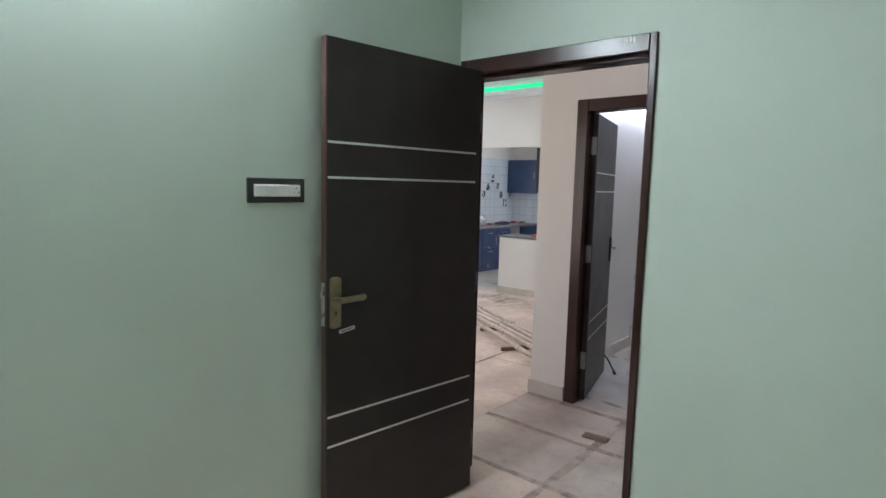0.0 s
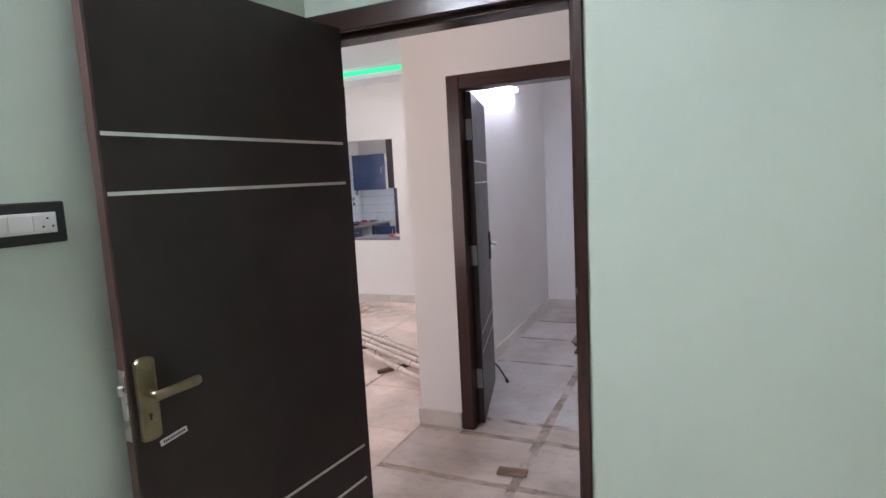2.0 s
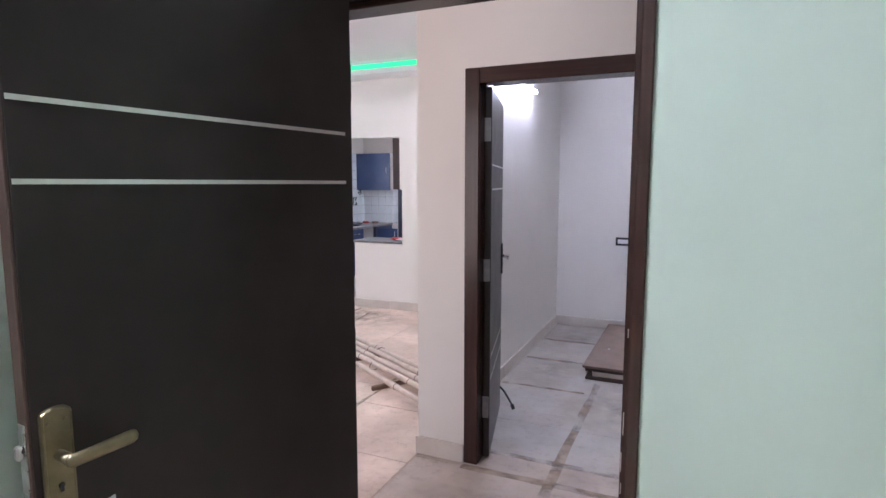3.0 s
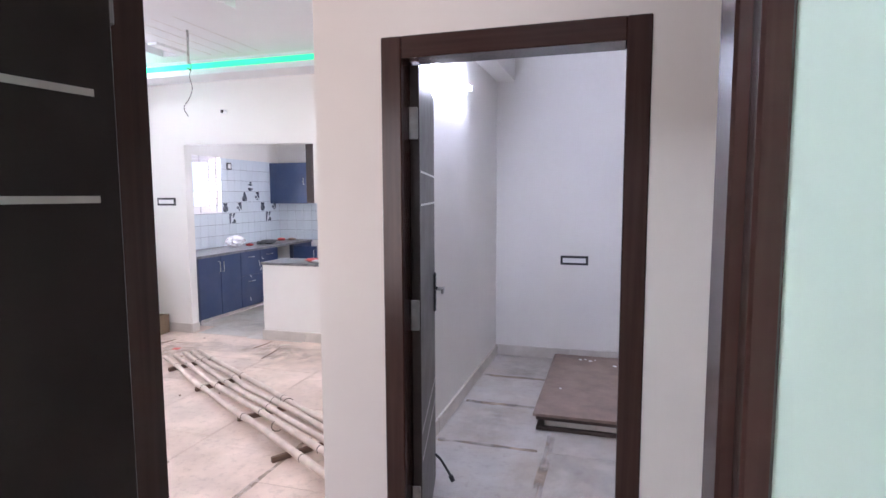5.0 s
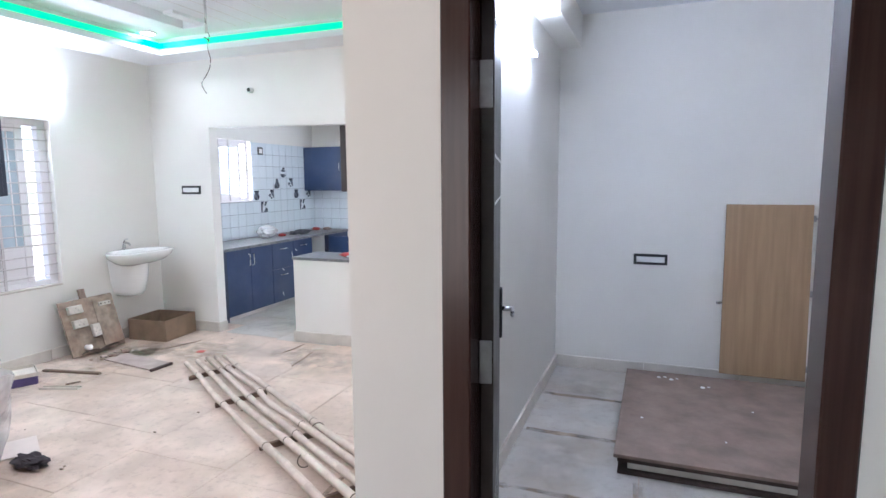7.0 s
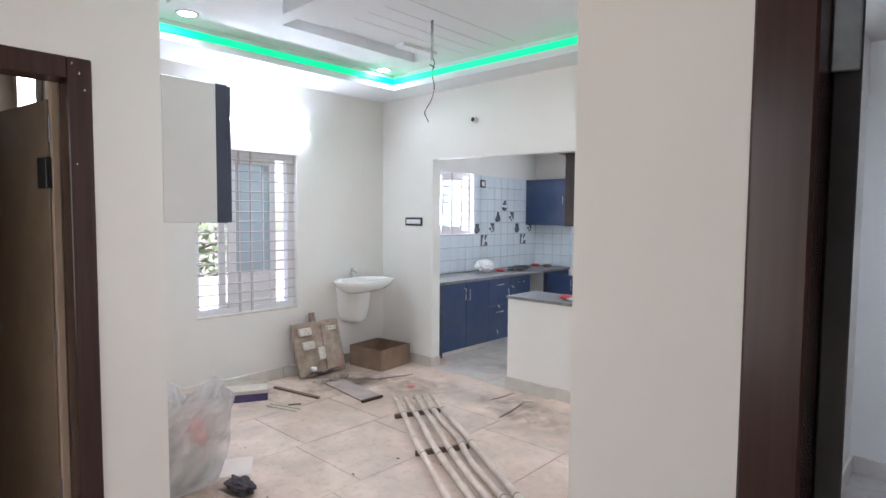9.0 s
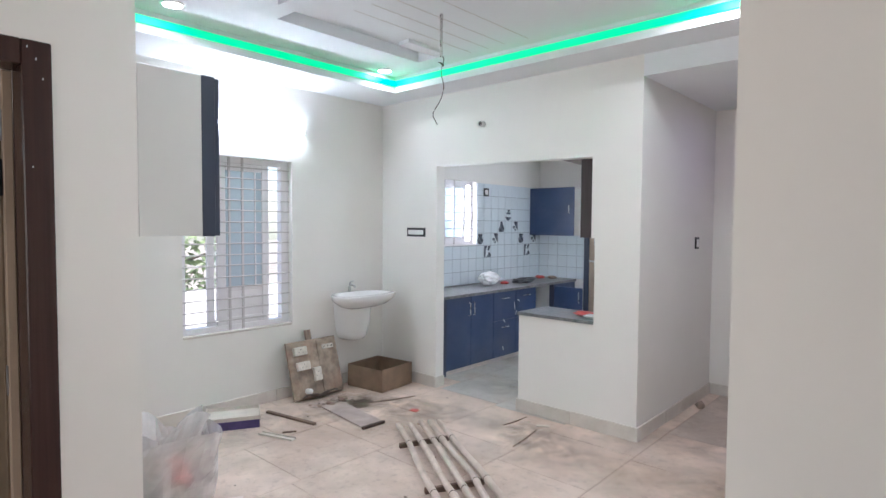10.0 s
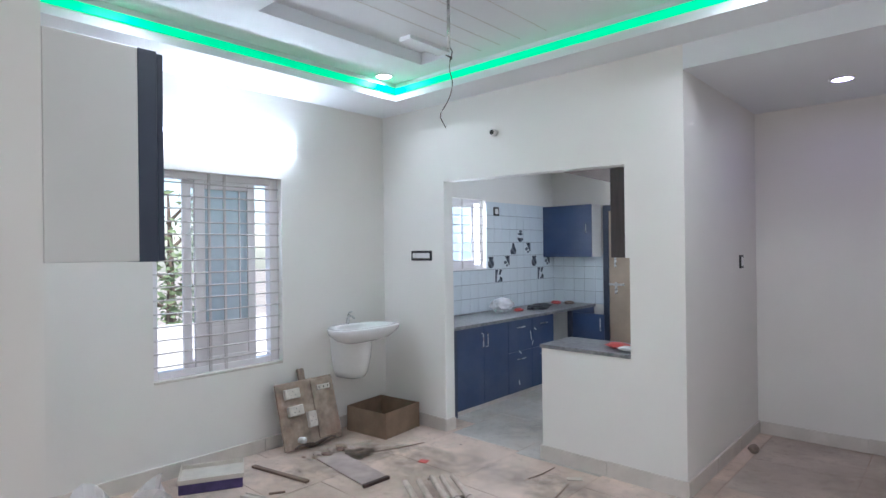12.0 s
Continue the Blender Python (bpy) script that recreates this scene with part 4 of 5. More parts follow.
d = part("shutter", box(XF + 0.008, XF + 0.40, 9.082, 9.10, 0.05, 0.765, 0.002), M_BLUE, cu, "blue shutter standing open")
part("handle", tube([(XF + 0.365, 9.082, 0.585), (XF + 0.365, 9.06, 0.59), (XF + 0.365, 9.06, 0.715), (XF + 0.365, 9.082, 0.72)], 0.0055, 6), M_STEEL, d, "steel bow handle")
base_unit("blue laminate base cabinet behind an open shutter", 9.103, 9.628, ((0, 1, 0.05, 0.785, "l"),))
wc = thing("wall_cabinet", "blue laminate wall cabinet above the worktop", "cabinet")
part("body", box(XL + 0.014, -4.965, 9.40, 9.632, 1.405, 2.04, 0.002), M_CARCASS, wc, "pale carcass side")
d = part("shutter", box(XL + 0.014, -4.968, 9.378, 9.398, 1.405, 2.04, 0.002), M_BLUE, wc)
part("handle", tube([(-5.03, 9.378, 1.70), (-5.03, 9.356, 1.705), (-5.03, 9.356, 1.80), (-5.03, 9.378, 1.805)], 0.005, 6), M_STEEL, d, "steel bow handle")
hb = thing("tall_cabinet_panel", "dark brown side of a hanging kitchen cabinet", "cabinet")
part("side_panel", box(-3.475, -3.345, YK2 + 0.002, 7.13, 1.45, 2.55, 0.002), M_BROWN, hb)
part("body", box(-3.343, -3.07, YK2 + 0.002, 7.13, 1.45, 2.55, 0.002), M_CARCASS, hb, "pale carcass")

# serving ledge on the half wall
structure("ledge", box(KXH - 0.012, KX1 - 0.001, YK - 0.012, 7.12, 0.80, 0.826, 0.003), M_GRANITE, "dusty grey granite ledge on the half wall", "ledge")

# kitchen back door
kd = thing("door_frame_4", "dark frame of the kitchen back door", "door frame", kind="structure")
part("jamb", box(-4.925, -4.855, 9.585, 9.639, 0, 2.03, 0.003), M_NAVY, kd)
part("jamb", box(-3.98, -3.92, 9.585, 9.639, 0, 2.02, 0.003), M_NAVY, kd)
part("lintel", box(-4.855, -3.98, 9.585, 9.639, 1.96, 2.03, 0.003), M_NAVY, kd)
kl = thing("back_door", "pale brown kitchen back door with a steel latch", "door")
part("leaf", box(-4.853, -3.982, 9.60, 9.635, 0.01, 1.958, 0.002), M_DOOR_PVC, kl)
part("latch", boxes([(-4.85, -4.66, 9.582, 9.60, 1.06, 1.085), (-4.77, -4.745, 9.57, 9.60, 0.96, 1.10), (-4.78, -4.76, 9.582, 9.60, 1.28, 1.42)], 0.002), M_STEEL, kl, "steel sliding latch")


# ---- things on the worktop ----
def crumpled(r, sx, sy, sz, seed, n=3, amp=0.35):
    """A crushed lump with creases, standing on z = 0."""
    bm = bmesh.new()
    bmesh.ops.create_icosphere(bm, subdivisions=n, radius=r)
    for v in bm.verts:
        d = v.co.normalized()
        k = 1 + amp * noise.noise(d * 2.3 + Vector((seed, 0, 0))) + amp * 0.5 * abs(noise.noise(d * 6 + Vector((0, seed, 0)))) 
        v.co = Vector((d.x * sx, d.y * sy, d.z * sz)) * k * r
    lo = min(v.co.z for v in bm.verts)
    for v in bm.verts:
        v.co.z = max(v.co.z - lo - 0.12 * r * sz, 0)
    return bm


ob = tagged(mesh_ob("plastic_bag", crumpled(0.115, 0.85, 1.25, 0.68, 3, 3, 0.38), M_BAG, False), "crumpled white plastic bag on the worktop", "bag")
ob.location = (-5.36, 8.10, ZT)
ob = tagged(mesh_ob("black_sheet", crumpled(0.10, 0.9, 1.7, 0.30, 6, 3, 0.5), M_GREYSHEET, False), "crumpled dark grey plastic sheet on the worktop", "sheet")
ob.location = (-5.30, 8.74, ZT)
for x, y, s, mm in ((-5.35, 8.40, 0.6, M_RED), (-5.45, 9.36, 0.7, M_RED), (-5.30, 9.42, 0.7, M_OLDWOOD)):
    ob = tagged(mesh_ob("packet", crumpled(0.06 * s, 1.6, 1.2, 0.5, x * 3, 2), mm, False), "crumpled small packet on the worktop", "packet")
    ob.location = (x, y, ZT)
for x, y, s, mm in ((-3.46, 6.86, 1.0, M_RED), (-3.36, 6.80, 0.8, M_PAPER), (-3.40, 6.93, 0.6, M_PAPER)):
    ob = tagged(mesh_ob("packet", crumpled(0.05 * s, 1.7, 1.1, 0.42, y * 5, 2), mm, False), "crumpled small packet on the granite ledge", "packet")
    ob.location = (x, y, 0.826)


# ---- loose things in the hall ----
def carton(name, label, w, d, h, m, mat_out):
    """An open carton of thin board walls."""
    ob = thing(name, label, "box", m)
    t = 0.006
    part("base", box(-w / 2, w / 2, -d / 2, d / 2, 0, t), mat_out, ob)
    for nm, r in (("side", (-w / 2, w / 2, -d / 2, -d / 2 + t)), ("side", (-w / 2, w / 2, d / 2 - t, d / 2)), ("side", (-w / 2, -w / 2 + t, -d / 2 + t, d / 2 - t)), ("side", (w / 2 - t, w / 2, -d / 2 + t, d / 2 - t))):
        part(nm, box(*r, t, h - random.uniform(0, 0.008), 0.001), mat_out, ob)
    return ob


cbox = carton("cardboard_box", "open brown cardboard box in the corner of the hall", 0.44, 0.43, 0.212, pose(-5.368, 6.405, 0, 0, 0, 6), M_CARDBOARD)
for k in range(7):
    ob = tagged(mesh_ob("crumpled_scrap", crumpled(0.05 + 0.012 * (k % 3), 1.2, 0.9, 0.7, k * 3.1, 2), (M_CARDBOARD, M_RUBBLE, M_OLDWOOD)[k % 3]), "crumpled brown packing scrap inside the cardboard box", "scrap", "scraps in the box")
    ob.location = (-5.368 + 0.10 * math.cos(k * 2.4), 6.405 + 0.11 * math.sin(k * 2.4), 0.007)

wbd = thing("socket_plank", "weathered plank with white sockets leaning on the wall", "board", pose(-5.40, 5.74, 0.0, 0, -17, 0))
bm = box(-0.02, 0.0, -0.26, 0.26, 0.03, 0.53, 0.004)
part("plank", bm, M_CLAY, wbd)
part("batten", box(-0.045, -0.021, -0.03, 0.03, 0.05, 0.62, 0.004), M_PLANK, wbd)
for y, z, w, h in ((-0.14, 0.44, 0.13, 0.075), (-0.13, 0.31, 0.13, 0.075), (0.0, 0.22, 0.075, 0.12)):
    s = part("socket", box(0.0, 0.038, y - w / 2, y + w / 2, z - h / 2, z + h / 2, 0.006), M_DUSTWHITE, wbd, "dusty white socket box")
    for dy, dz in ((-0.02, -0.012), (0.02, -0.012), (0, 0.014)):
        part("socket_hole", tube([(0.037, y + dy, z + dz), (0.039, y + dy, z + dz)], 0.004, 6), M_INK, s)
part("plug", tube([(0.0, -0.12, 0.09), (0.05, -0.12, 0.085)], 0.024, 12), M_MODULE, wbd, "round white plug top", True)
strip = part("socket_strip", box(0.012, 0.026, 0.09, 0.21, 0.425, 0.465, 0.003), M_DUSTWHITE, wbd, "dusty three-way socket strip")
for k in range(3):
    part("socket_hole", tube([(0.0255, 0.11 + 0.04 * k, 0.445), (0.0275, 0.11 + 0.04 * k, 0.445)], 0.007, 8), M_INK, strip)
part("facing_board", box(0.0, 0.012, 0.045, 0.255, 0.06, 0.515, 0.004), M_CLAY, wbd, "rough clay-smeared facing board")
bm = bmesh.new()
for k in range(6):
    a = 0.5 * k
    tube([(0.03 + 0.02 * math.sin(a + i), -0.2 + 0.035 * i + 0.03 * k, 0.04 + 0.018 * math.sin(i * 1.1 + a)) for i in range(7)], 0.006, 6, bm)
part("cable", bm, M_KNOT, wbd, "tangled dark cable", True)

for k in range(9):
    ob = tagged(mesh_ob("rubble_lump", crumpled(0.012 + 0.006 * (k % 4), 1.5, 1.0, 0.4, k * 1.7, 2, 0.7), (M_RUBBLE, M_CLAY, M_DUSTY)[k % 3]), "brown lump of rubble under the leaning plank", "rubble", "rubble under the plank")
    ob.location = (-5.30 + 0.12 * ((k * 0.618) % 1), 5.56 + 0.045 * k, 0)
ob = tagged(mesh_ob("grey_plank", box(-0.32, 0.32, -0.10, 0.10, 0, 0.014, 0.003), M_DUSTY), "flat dusty grey plank lying on the floor", "plank")
ob.matrix_world = pose(-4.86, 5.655, 0.0, 0, 0, -7)
ob = tagged(mesh_ob("batten", box(-0.265, 0.265, -0.016, 0.016, 0, 0.018, 0.003), M_STICK), "brown wooden batten lying on the floor", "batten")
ob.matrix_world = pose(-5.15, 5.27, 0.0, 0, 0, 11)
ob = tagged(mesh_ob("batten", box(-0.105, 0.105, -0.013, 0.013, 0, 0.022, 0.003), M_PLY_EDGE), "short dark wooden batten on the floor", "batten")
ob.matrix_world = pose(-4.545, 5.61, 0.0, 0, 0, 87)
ob = tagged(mesh_ob("tile_chip", box(-0.033, 0.033, -0.028, 0.028, 0, 0.006, 0.001), M_RED), "broken red tile chip on the floor", "chip")
ob.matrix_world = pose(-4.574, 6.08, 0.0, 0, 0, 15)
ob = tagged(mesh_ob("tile_offcut", box(-0.075, 0.075, -0.035, 0.035, 0, 0.012, 0.001), M_STICK), "dark brown tile offcut on the corridor floor", "offcut")
ob.matrix_world = pose(-0.786, 3.105, 0.001, 0, 0, 4)
tr = thing("tile_carton", "shallow purple tile carton with a pale tray lid", "box", pose(-5.36, 4.90, 0, 0, 0, 62))
part("body", box(-0.19, 0.19, -0.13, 0.13, 0, 0.065, 0.003), M_PURPLE, tr)
part("top", boxes([(-0.197, 0.197, -0.137, 0.137, 0.066, 0.070), (-0.197, 0.197, -0.137, -0.131, 0.070, 0.096), (-0.197, 0.197, 0.131, 0.137, 0.070, 0.096), (-0.197, -0.191, -0.131, 0.131, 0.070, 0.096), (0.191, 0.197, -0.131, 0.131, 0.070, 0.096)], 0.001), M_PALEBOX, tr, "dusty pale shallow tray lid")
ob = tagged(mesh_ob("wrapper_tray", boxes([(-0.15, 0.15, -0.025, 0.025, 0, 0.002), (-0.15, 0.15, -0.025, -0.022, 0.002, 0.014), (-0.15, 0.15, 0.022, 0.025, 0.002, 0.014)]), M_PALEBOX), "empty pale wrapper tray on the floor", "wrapper")
ob.matrix_world = pose(-4.89, 4.99, 0, 0, 0, 19)
ob = tagged(mesh_ob("wood_chip", box(-0.05, 0.05, -0.008, 0.008, 0, 0.01, 0.002), M_STICK), "small brown wood chip on the floor", "chip")
ob.matrix_world = pose(-4.90, 5.10, 0, 0, 0, 60)
# thin sticks lying about
for (xa, ya), (xb, yb) in (((-3.53, 6.006), (-3.587, 6.395)), ((-4.99, 5.96), (-4.84, 6.36)), ((-3.83, 6.30), (-3.80, 6.58))):
    mid = ((xa + xb) / 2 + 0.01, (ya + yb) / 2 - 0.012)
    ob = tagged(mesh_ob("thin_stick", tube([(xa - mid[0], ya - mid[1], 0.005), (0, 0, 0.005), (xb - mid[0], yb - mid[1], 0.005)], [0.0035, 0.0045, 0.003], 6), M_STICK), "thin brown stick lying on the dusty floor", "stick")
    ob.location = (*mid, 0)
ob = tagged(mesh_ob("tile_chip", box(-0.05, 0.05, -0.02, 0.02, 0, 0.007, 0.001), M_PALEBOX), "pale broken tile chip on the floor", "chip")
ob.matrix_world = pose(-3.60, 6.50, 0, 0, 0, 35)
ob = tagged(mesh_ob("rag_ball", crumpled(0.035, 1.0, 0.9, 1.0, 12, 2), M_OLDWOOD), "small dusty ball of rag by the alcove wall", "rag")
ob.location = (-2.85, 7.77, 0)

# rubbish bag beside the bathroom wall
bag = thing("rubbish_bag", "cloudy white plastic sack full of rubbish on the floor", "bag", pose(-4.245, 3.915, 0, 0, 0, 8))
bm = bmesh.new()
rows, cols = 13, 46
grid = []
for i in range(rows + 1):
    u = i / rows
    ring = []
    for k in range(cols):
        a = math.tau * k / cols
        ca, sa = math.cos(a), math.sin(a)
        sq = (abs(ca) ** 3.2 + abs(sa) ** 3.2) ** (-1 / 3.2)
        d = Vector((ca, sa, u * 1.6))
        flare = 0.115 * max(0.0, u - 0.35) ** 1.3 * max(0.0, ca) ** 3 * 1.9
        r = (0.205 + 0.035 * math.sin(u * 2.6) + flare) * (sq * 0.8 + 0.2)
        r *= 1 + 0.10 * noise.noise(d * 1.7) + 0.09 * abs(noise.noise(Vector((ca * 4, sa * 4, u * 1.4 + 3)))) + 0.035 * noise.noise(d * 9)
        h = 0.47 + 0.06 * ca + 0.05 * noise.noise(Vector((ca * 1.3, sa * 1.3, 4))) + 0.02 * noise.noise(Vector((ca * 5, sa * 5, 1)))
        ring.append(bm.verts.new((ca * r, sa * r, max(0.003, u * h))))
    grid.append(ring)
for r0, r1 in zip(grid, grid[1:]):
    for k in range(cols):
        bm.faces.new((r0[k], r0[(k + 1) % cols], r1[(k + 1) % cols], r1[k]))
bm.faces.new(grid[0][::-1])
part("film", bm, M_BAG, bag, "cloudy plastic film")
for a0, lean, tall in ((0.1, 0.10, 0.16), (1.7, 0.05, 0.13), (2.9, 0.06, 0.15), (4.3, -0.05, 0.11), (5.3, 0.08, 0.15)):
    # a fold of film standing up from the rim
    bm = bmesh.new()
    rim = []
    for k in range(9):
        a = a0 + (k - 4) * 0.13
        w = math.cos((k - 4) / 4 * math.pi / 2)
        base = 0.43 + 0.06 * math.cos(a)
        r0, r1 = 0.225 + 0.012 * math.sin(k * 2.1), 0.225 + lean * w + 0.02 * math.sin(k * 1.3 + a0)
        rim.append((bm.verts.new((r0 * math.cos(a), r0 * math.sin(a), base)), bm.verts.new((r1 * math.cos(a), r1 * math.sin(a), base + tall * (0.25 + 0.75 * w)))))
    for p, q in zip(rim, rim[1:]):
        bm.faces.new((p[0], q[0], q[1], p[1]))
    part("fold", bm, M_BAG, bag, "stiff fold of plastic film")
for i in range(20):
    mm = (M_RUBBLE, M_RED, M_CARDBOARD, M_CLAY, M_RED)[i % 5]
    bm = crumpled(0.05 if mm is M_RED else 0.055 + 0.014 * (i % 3), 1.2, 0.8, 0.7, i * 2.7, 2, 0.7)
    a = i * 2.4
    bmesh.ops.transform(bm, matrix=Matrix.Translation((0.125 * math.cos(a), 0.115 * math.sin(a), 0.004 + 0.0125 * i)), verts=bm.verts)
    part("rubbish", bm, mm, bag)
ob = tagged(mesh_ob("black_rag", crumpled(0.08, 1.35, 0.75, 0.36, 21, 4, 0.4), M_MATTE, False), "crumpled black rag on the floor", "rag")
ob.location = (-3.885, 4.11, 0)
ob = tagged(mesh_ob("plastic_sheet", box(-0.13, 0.13, -0.09, 0.09, 0, 0.002, 0.0008), M_SHEET), "thin white sheet on the floor beside the bag", "sheet")
ob.matrix_world = pose(-4.168, 4.233, 0.0045, 0, 0, 150)
for i in range(22):
    x, y = random.uniform(-5.5, -1.7), random.uniform(3.9, 6.6)
    s = random.uniform(0.004, 0.011)
    ob = tagged(mesh_ob("debris", crumpled(s, 1.5, 0.8, 0.5, i * 1.3, 1), random.choice((M_RUBBLE, M_OLDWOOD, M_OLDWOOD, M_DUSTY))), "small bit of building rubbish on the floor", "debris", "floor debris")
    ob.location = (x, y, 0)

# long peeled poles on cross battens
POLES = (((-4.315, 5.65), (-3.09, 4.865), (-1.66, 3.985)), ((-4.26, 5.715), (-3.0, 4.935), (-1.64, 4.14)), ((-4.245, 5.81), (-3.0, 5.025), (-1.64, 4.225)), ((-4.20, 5.865), (-3.05, 5.14), (-1.66, 4.37)), ((-4.16, 5.927), (-3.0, 5.215), (-1.66, 4.43)))
for n, (p0, p1, p2) in enumerate(POLES):
    ob = thing("pole", "long pale peeled wooden pole lying on battens", "pole", group="poles on the floor")
    pts, rad = [], []
    for i in range(25):
        u = i / 24
        a, b, c = Vector(p0), Vector(p1), Vector(p2)
        q = a.lerp(b, u * 2) if u < 0.5 else b.lerp(c, u * 2 - 1)
        k = 0.012 * noise.noise(Vector((u * 5, n * 3.7, 0)))
        if n == 3:
            k += 0.02 * math.exp(-((u - 0.33) / 0.09) ** 2)
        pts.append((q.x + k, q.y + k, 0.056 + 0.03 * max(0.0, u - 0.35) + 0.004 * math.sin(u * 9 + n)))
        rad.append(0.0185 + 0.004 * noise.noise(Vector((u * 11, n, 3))) + (0.003 if i % 6 == 3 else 0) + 0.004 * u)
    part("shaft", tube(pts, rad, 10), M_POLE, ob, "", True)
    for i in (1, 5, 7, 11, 13, 17, 19, 23):
        part("node_ring", tube([Vector(pts[i]), Vector(pts[i]).lerp(Vector(pts[i + 1]), 0.10)], rad[i] + 0.0016, 10), M_POLE, ob, "", True)
    for i in (3, 9, 15, 21):
        a, b = Vector(pts[i]), Vector(pts[i + 1])
        m = a.lerp(b, 0.12)
        part("knot", tube([a, a.lerp(b, 0.06)], rad[i] + 0.0006, 10), M_KNOT, ob)
for (x, y), ang, l in (((-4.017, 5.623), 66, 0.37), ((-3.42, 5.262), 62, 0.37), ((-2.69, 4.85), 52, 0.40), ((-2.12, 4.42), 56, 0.44)):
    ob = tagged(mesh_ob("cross_batten", box(-l / 2, l / 2, -0.012, 0.012, 0, 0.034, 0.003), M_STICK), "dark cross batten under the poles", "batten", "battens under the poles")
    ob.matrix_world = pose(x, y, 0, 0, 0, ang)
for x, y in ((-2.58, 4.946), (-2.43, 4.587)):
    ob = tagged(mesh_ob("wire_tie", tube([(0.042 * math.cos(a), 0.042 * math.sin(a) * 0.6, 0.06 + 0.028 * math.sin(a)) for a in np.linspace(0, 5.6, 12)], 0.003, 6), M_KNOT), "bent dark tie wire on the poles", "wire")
    ob.location = (x, y, 0)


# ---- store ----
st = thing("board_stack", "stack of dusty brown boards on the store floor", "boards", pose(0, 0, 0))
part("board", box(-0.87, 0.55, 5.115, 6.55, 0.095, 0.115, 0.002), M_PLY, st, "dusty brown board")
part("board", box(-0.85, 0.55, 5.13, 6.53, 0.0, 0.022, 0.002), M_PLY_EDGE, st, "dark edged board")
part("board", box(-0.80, 0.55, 5.16, 6.50, 0.023, 0.07, 0.002), M_PALEBOX, st, "pale packing board")
part("board", box(-0.85, 0.55, 5.125, 6.54, 0.071, 0.094, 0.002), M_PLY_EDGE, st, "dark edged board")
for x, y, a, w in ((-0.64, 6.42, 15, 0.028), (-0.60, 6.44, 70, 0.022), (-0.56, 6.40, -20, 0.030), (-0.52, 6.43, 40, 0.016), (-0.36, 6.30, -8, 0.032), (-0.32, 6.32, 55, 0.020), (-0.74, 5.64, 30, 0.016), (-0.30, 5.45, 20, 0.010), (-0.10, 5.95, 65, 0.012)):
    bm = bmesh.new()
    rim = [(w * (0.6 + 0.5 * noise.noise(Vector((k * 1.7, x * 31, y)))) * math.cos(k * 1.05), 0.6 * w * math.sin(k * 1.05)) for k in range(6)]
    lo, hi = [[bm.verts.new((px, py, z + (0.003 if k == 2 and z else 0))) for k, (px, py) in enumerate(rim)] for z in (0.0, 0.0015)]
    bm.faces.new(hi)
    for k in range(6):
        bm.faces.new((lo[k], lo[(k + 1) % 6], hi[(k + 1) % 6], hi[k]))
    ob = tagged(mesh_ob("paper_scrap", bm, M_PAPER), "torn white paper scrap on the boards", "scrap", "scraps on the boards")
    ob.matrix_world = pose(x, y, 0.115, 0, 0, a)
pl = thing("cupboard_door", "loose oak veneer cupboard door leaning on the store wall", "cupboard door", pose(0.12, 6.66, 0.0, -4, 0, 0))
part("panel", box(-0.345, 0.205, -0.009, 0.009, 0.116, 1.365, 0.002), M_OAK, pl)
part("knob", tube([(-0.345, 0.0, 0.64), (-0.385, -0.005, 0.64)], [0.008, 0.014], 10), M_STEEL, pl, "small steel knob", True)
for z in (0.20, 0.74, 1.27):
    part("hinge", boxes([(0.205, 0.222, -0.006, 0.012, z - 0.022, z + 0.022), (0.222, 0.262, 0.0, 0.008, z - 0.010, z + 0.006)], 0.002), M_HINGE, pl, "dull steel cup hinge")

# bathroom
wcn = thing("toilet", "white ceramic toilet in the dark bathroom", "toilet", pose(-4.9, 2.35, 0))
part("bowl", lathe([(0.0, 0.0), (0.12, 0.0), (0.11, 0.12), (0.17, 0.30), (0.19, 0.385), (0.16, 0.39), (0.12, 0.30), (0.0, 0.26)], 24, None, 1.25, 1.0), M_CERAMIC, wcn, "", True)
part("cistern", box(-0.40, -0.24, -0.19, 0.19, 0.38, 0.75, 0.02, seg=2), M_CERAMIC, wcn)


# ---- outside ----
# slab out of view, added so no sun leaks between the ceilings
structure("roof", boxes([(XO, XB - 0.12, 1.4, 9.76, 3.06, 3.2), (XC2, XB - 0.12, 0.78, 1.4, 3.06, 3.2), (XB - 0.12, 2.72, -2.72, 9.76, 3.06, 3.2)]), M_RENDER, "unseen flat slab added over the ceilings to block the sun", "roof")
structure("wall_boundary", box(-9.75, -9.6, -6, 20, -0.42, 0.53), M_RENDER, "white rendered boundary wall outside", "wall")


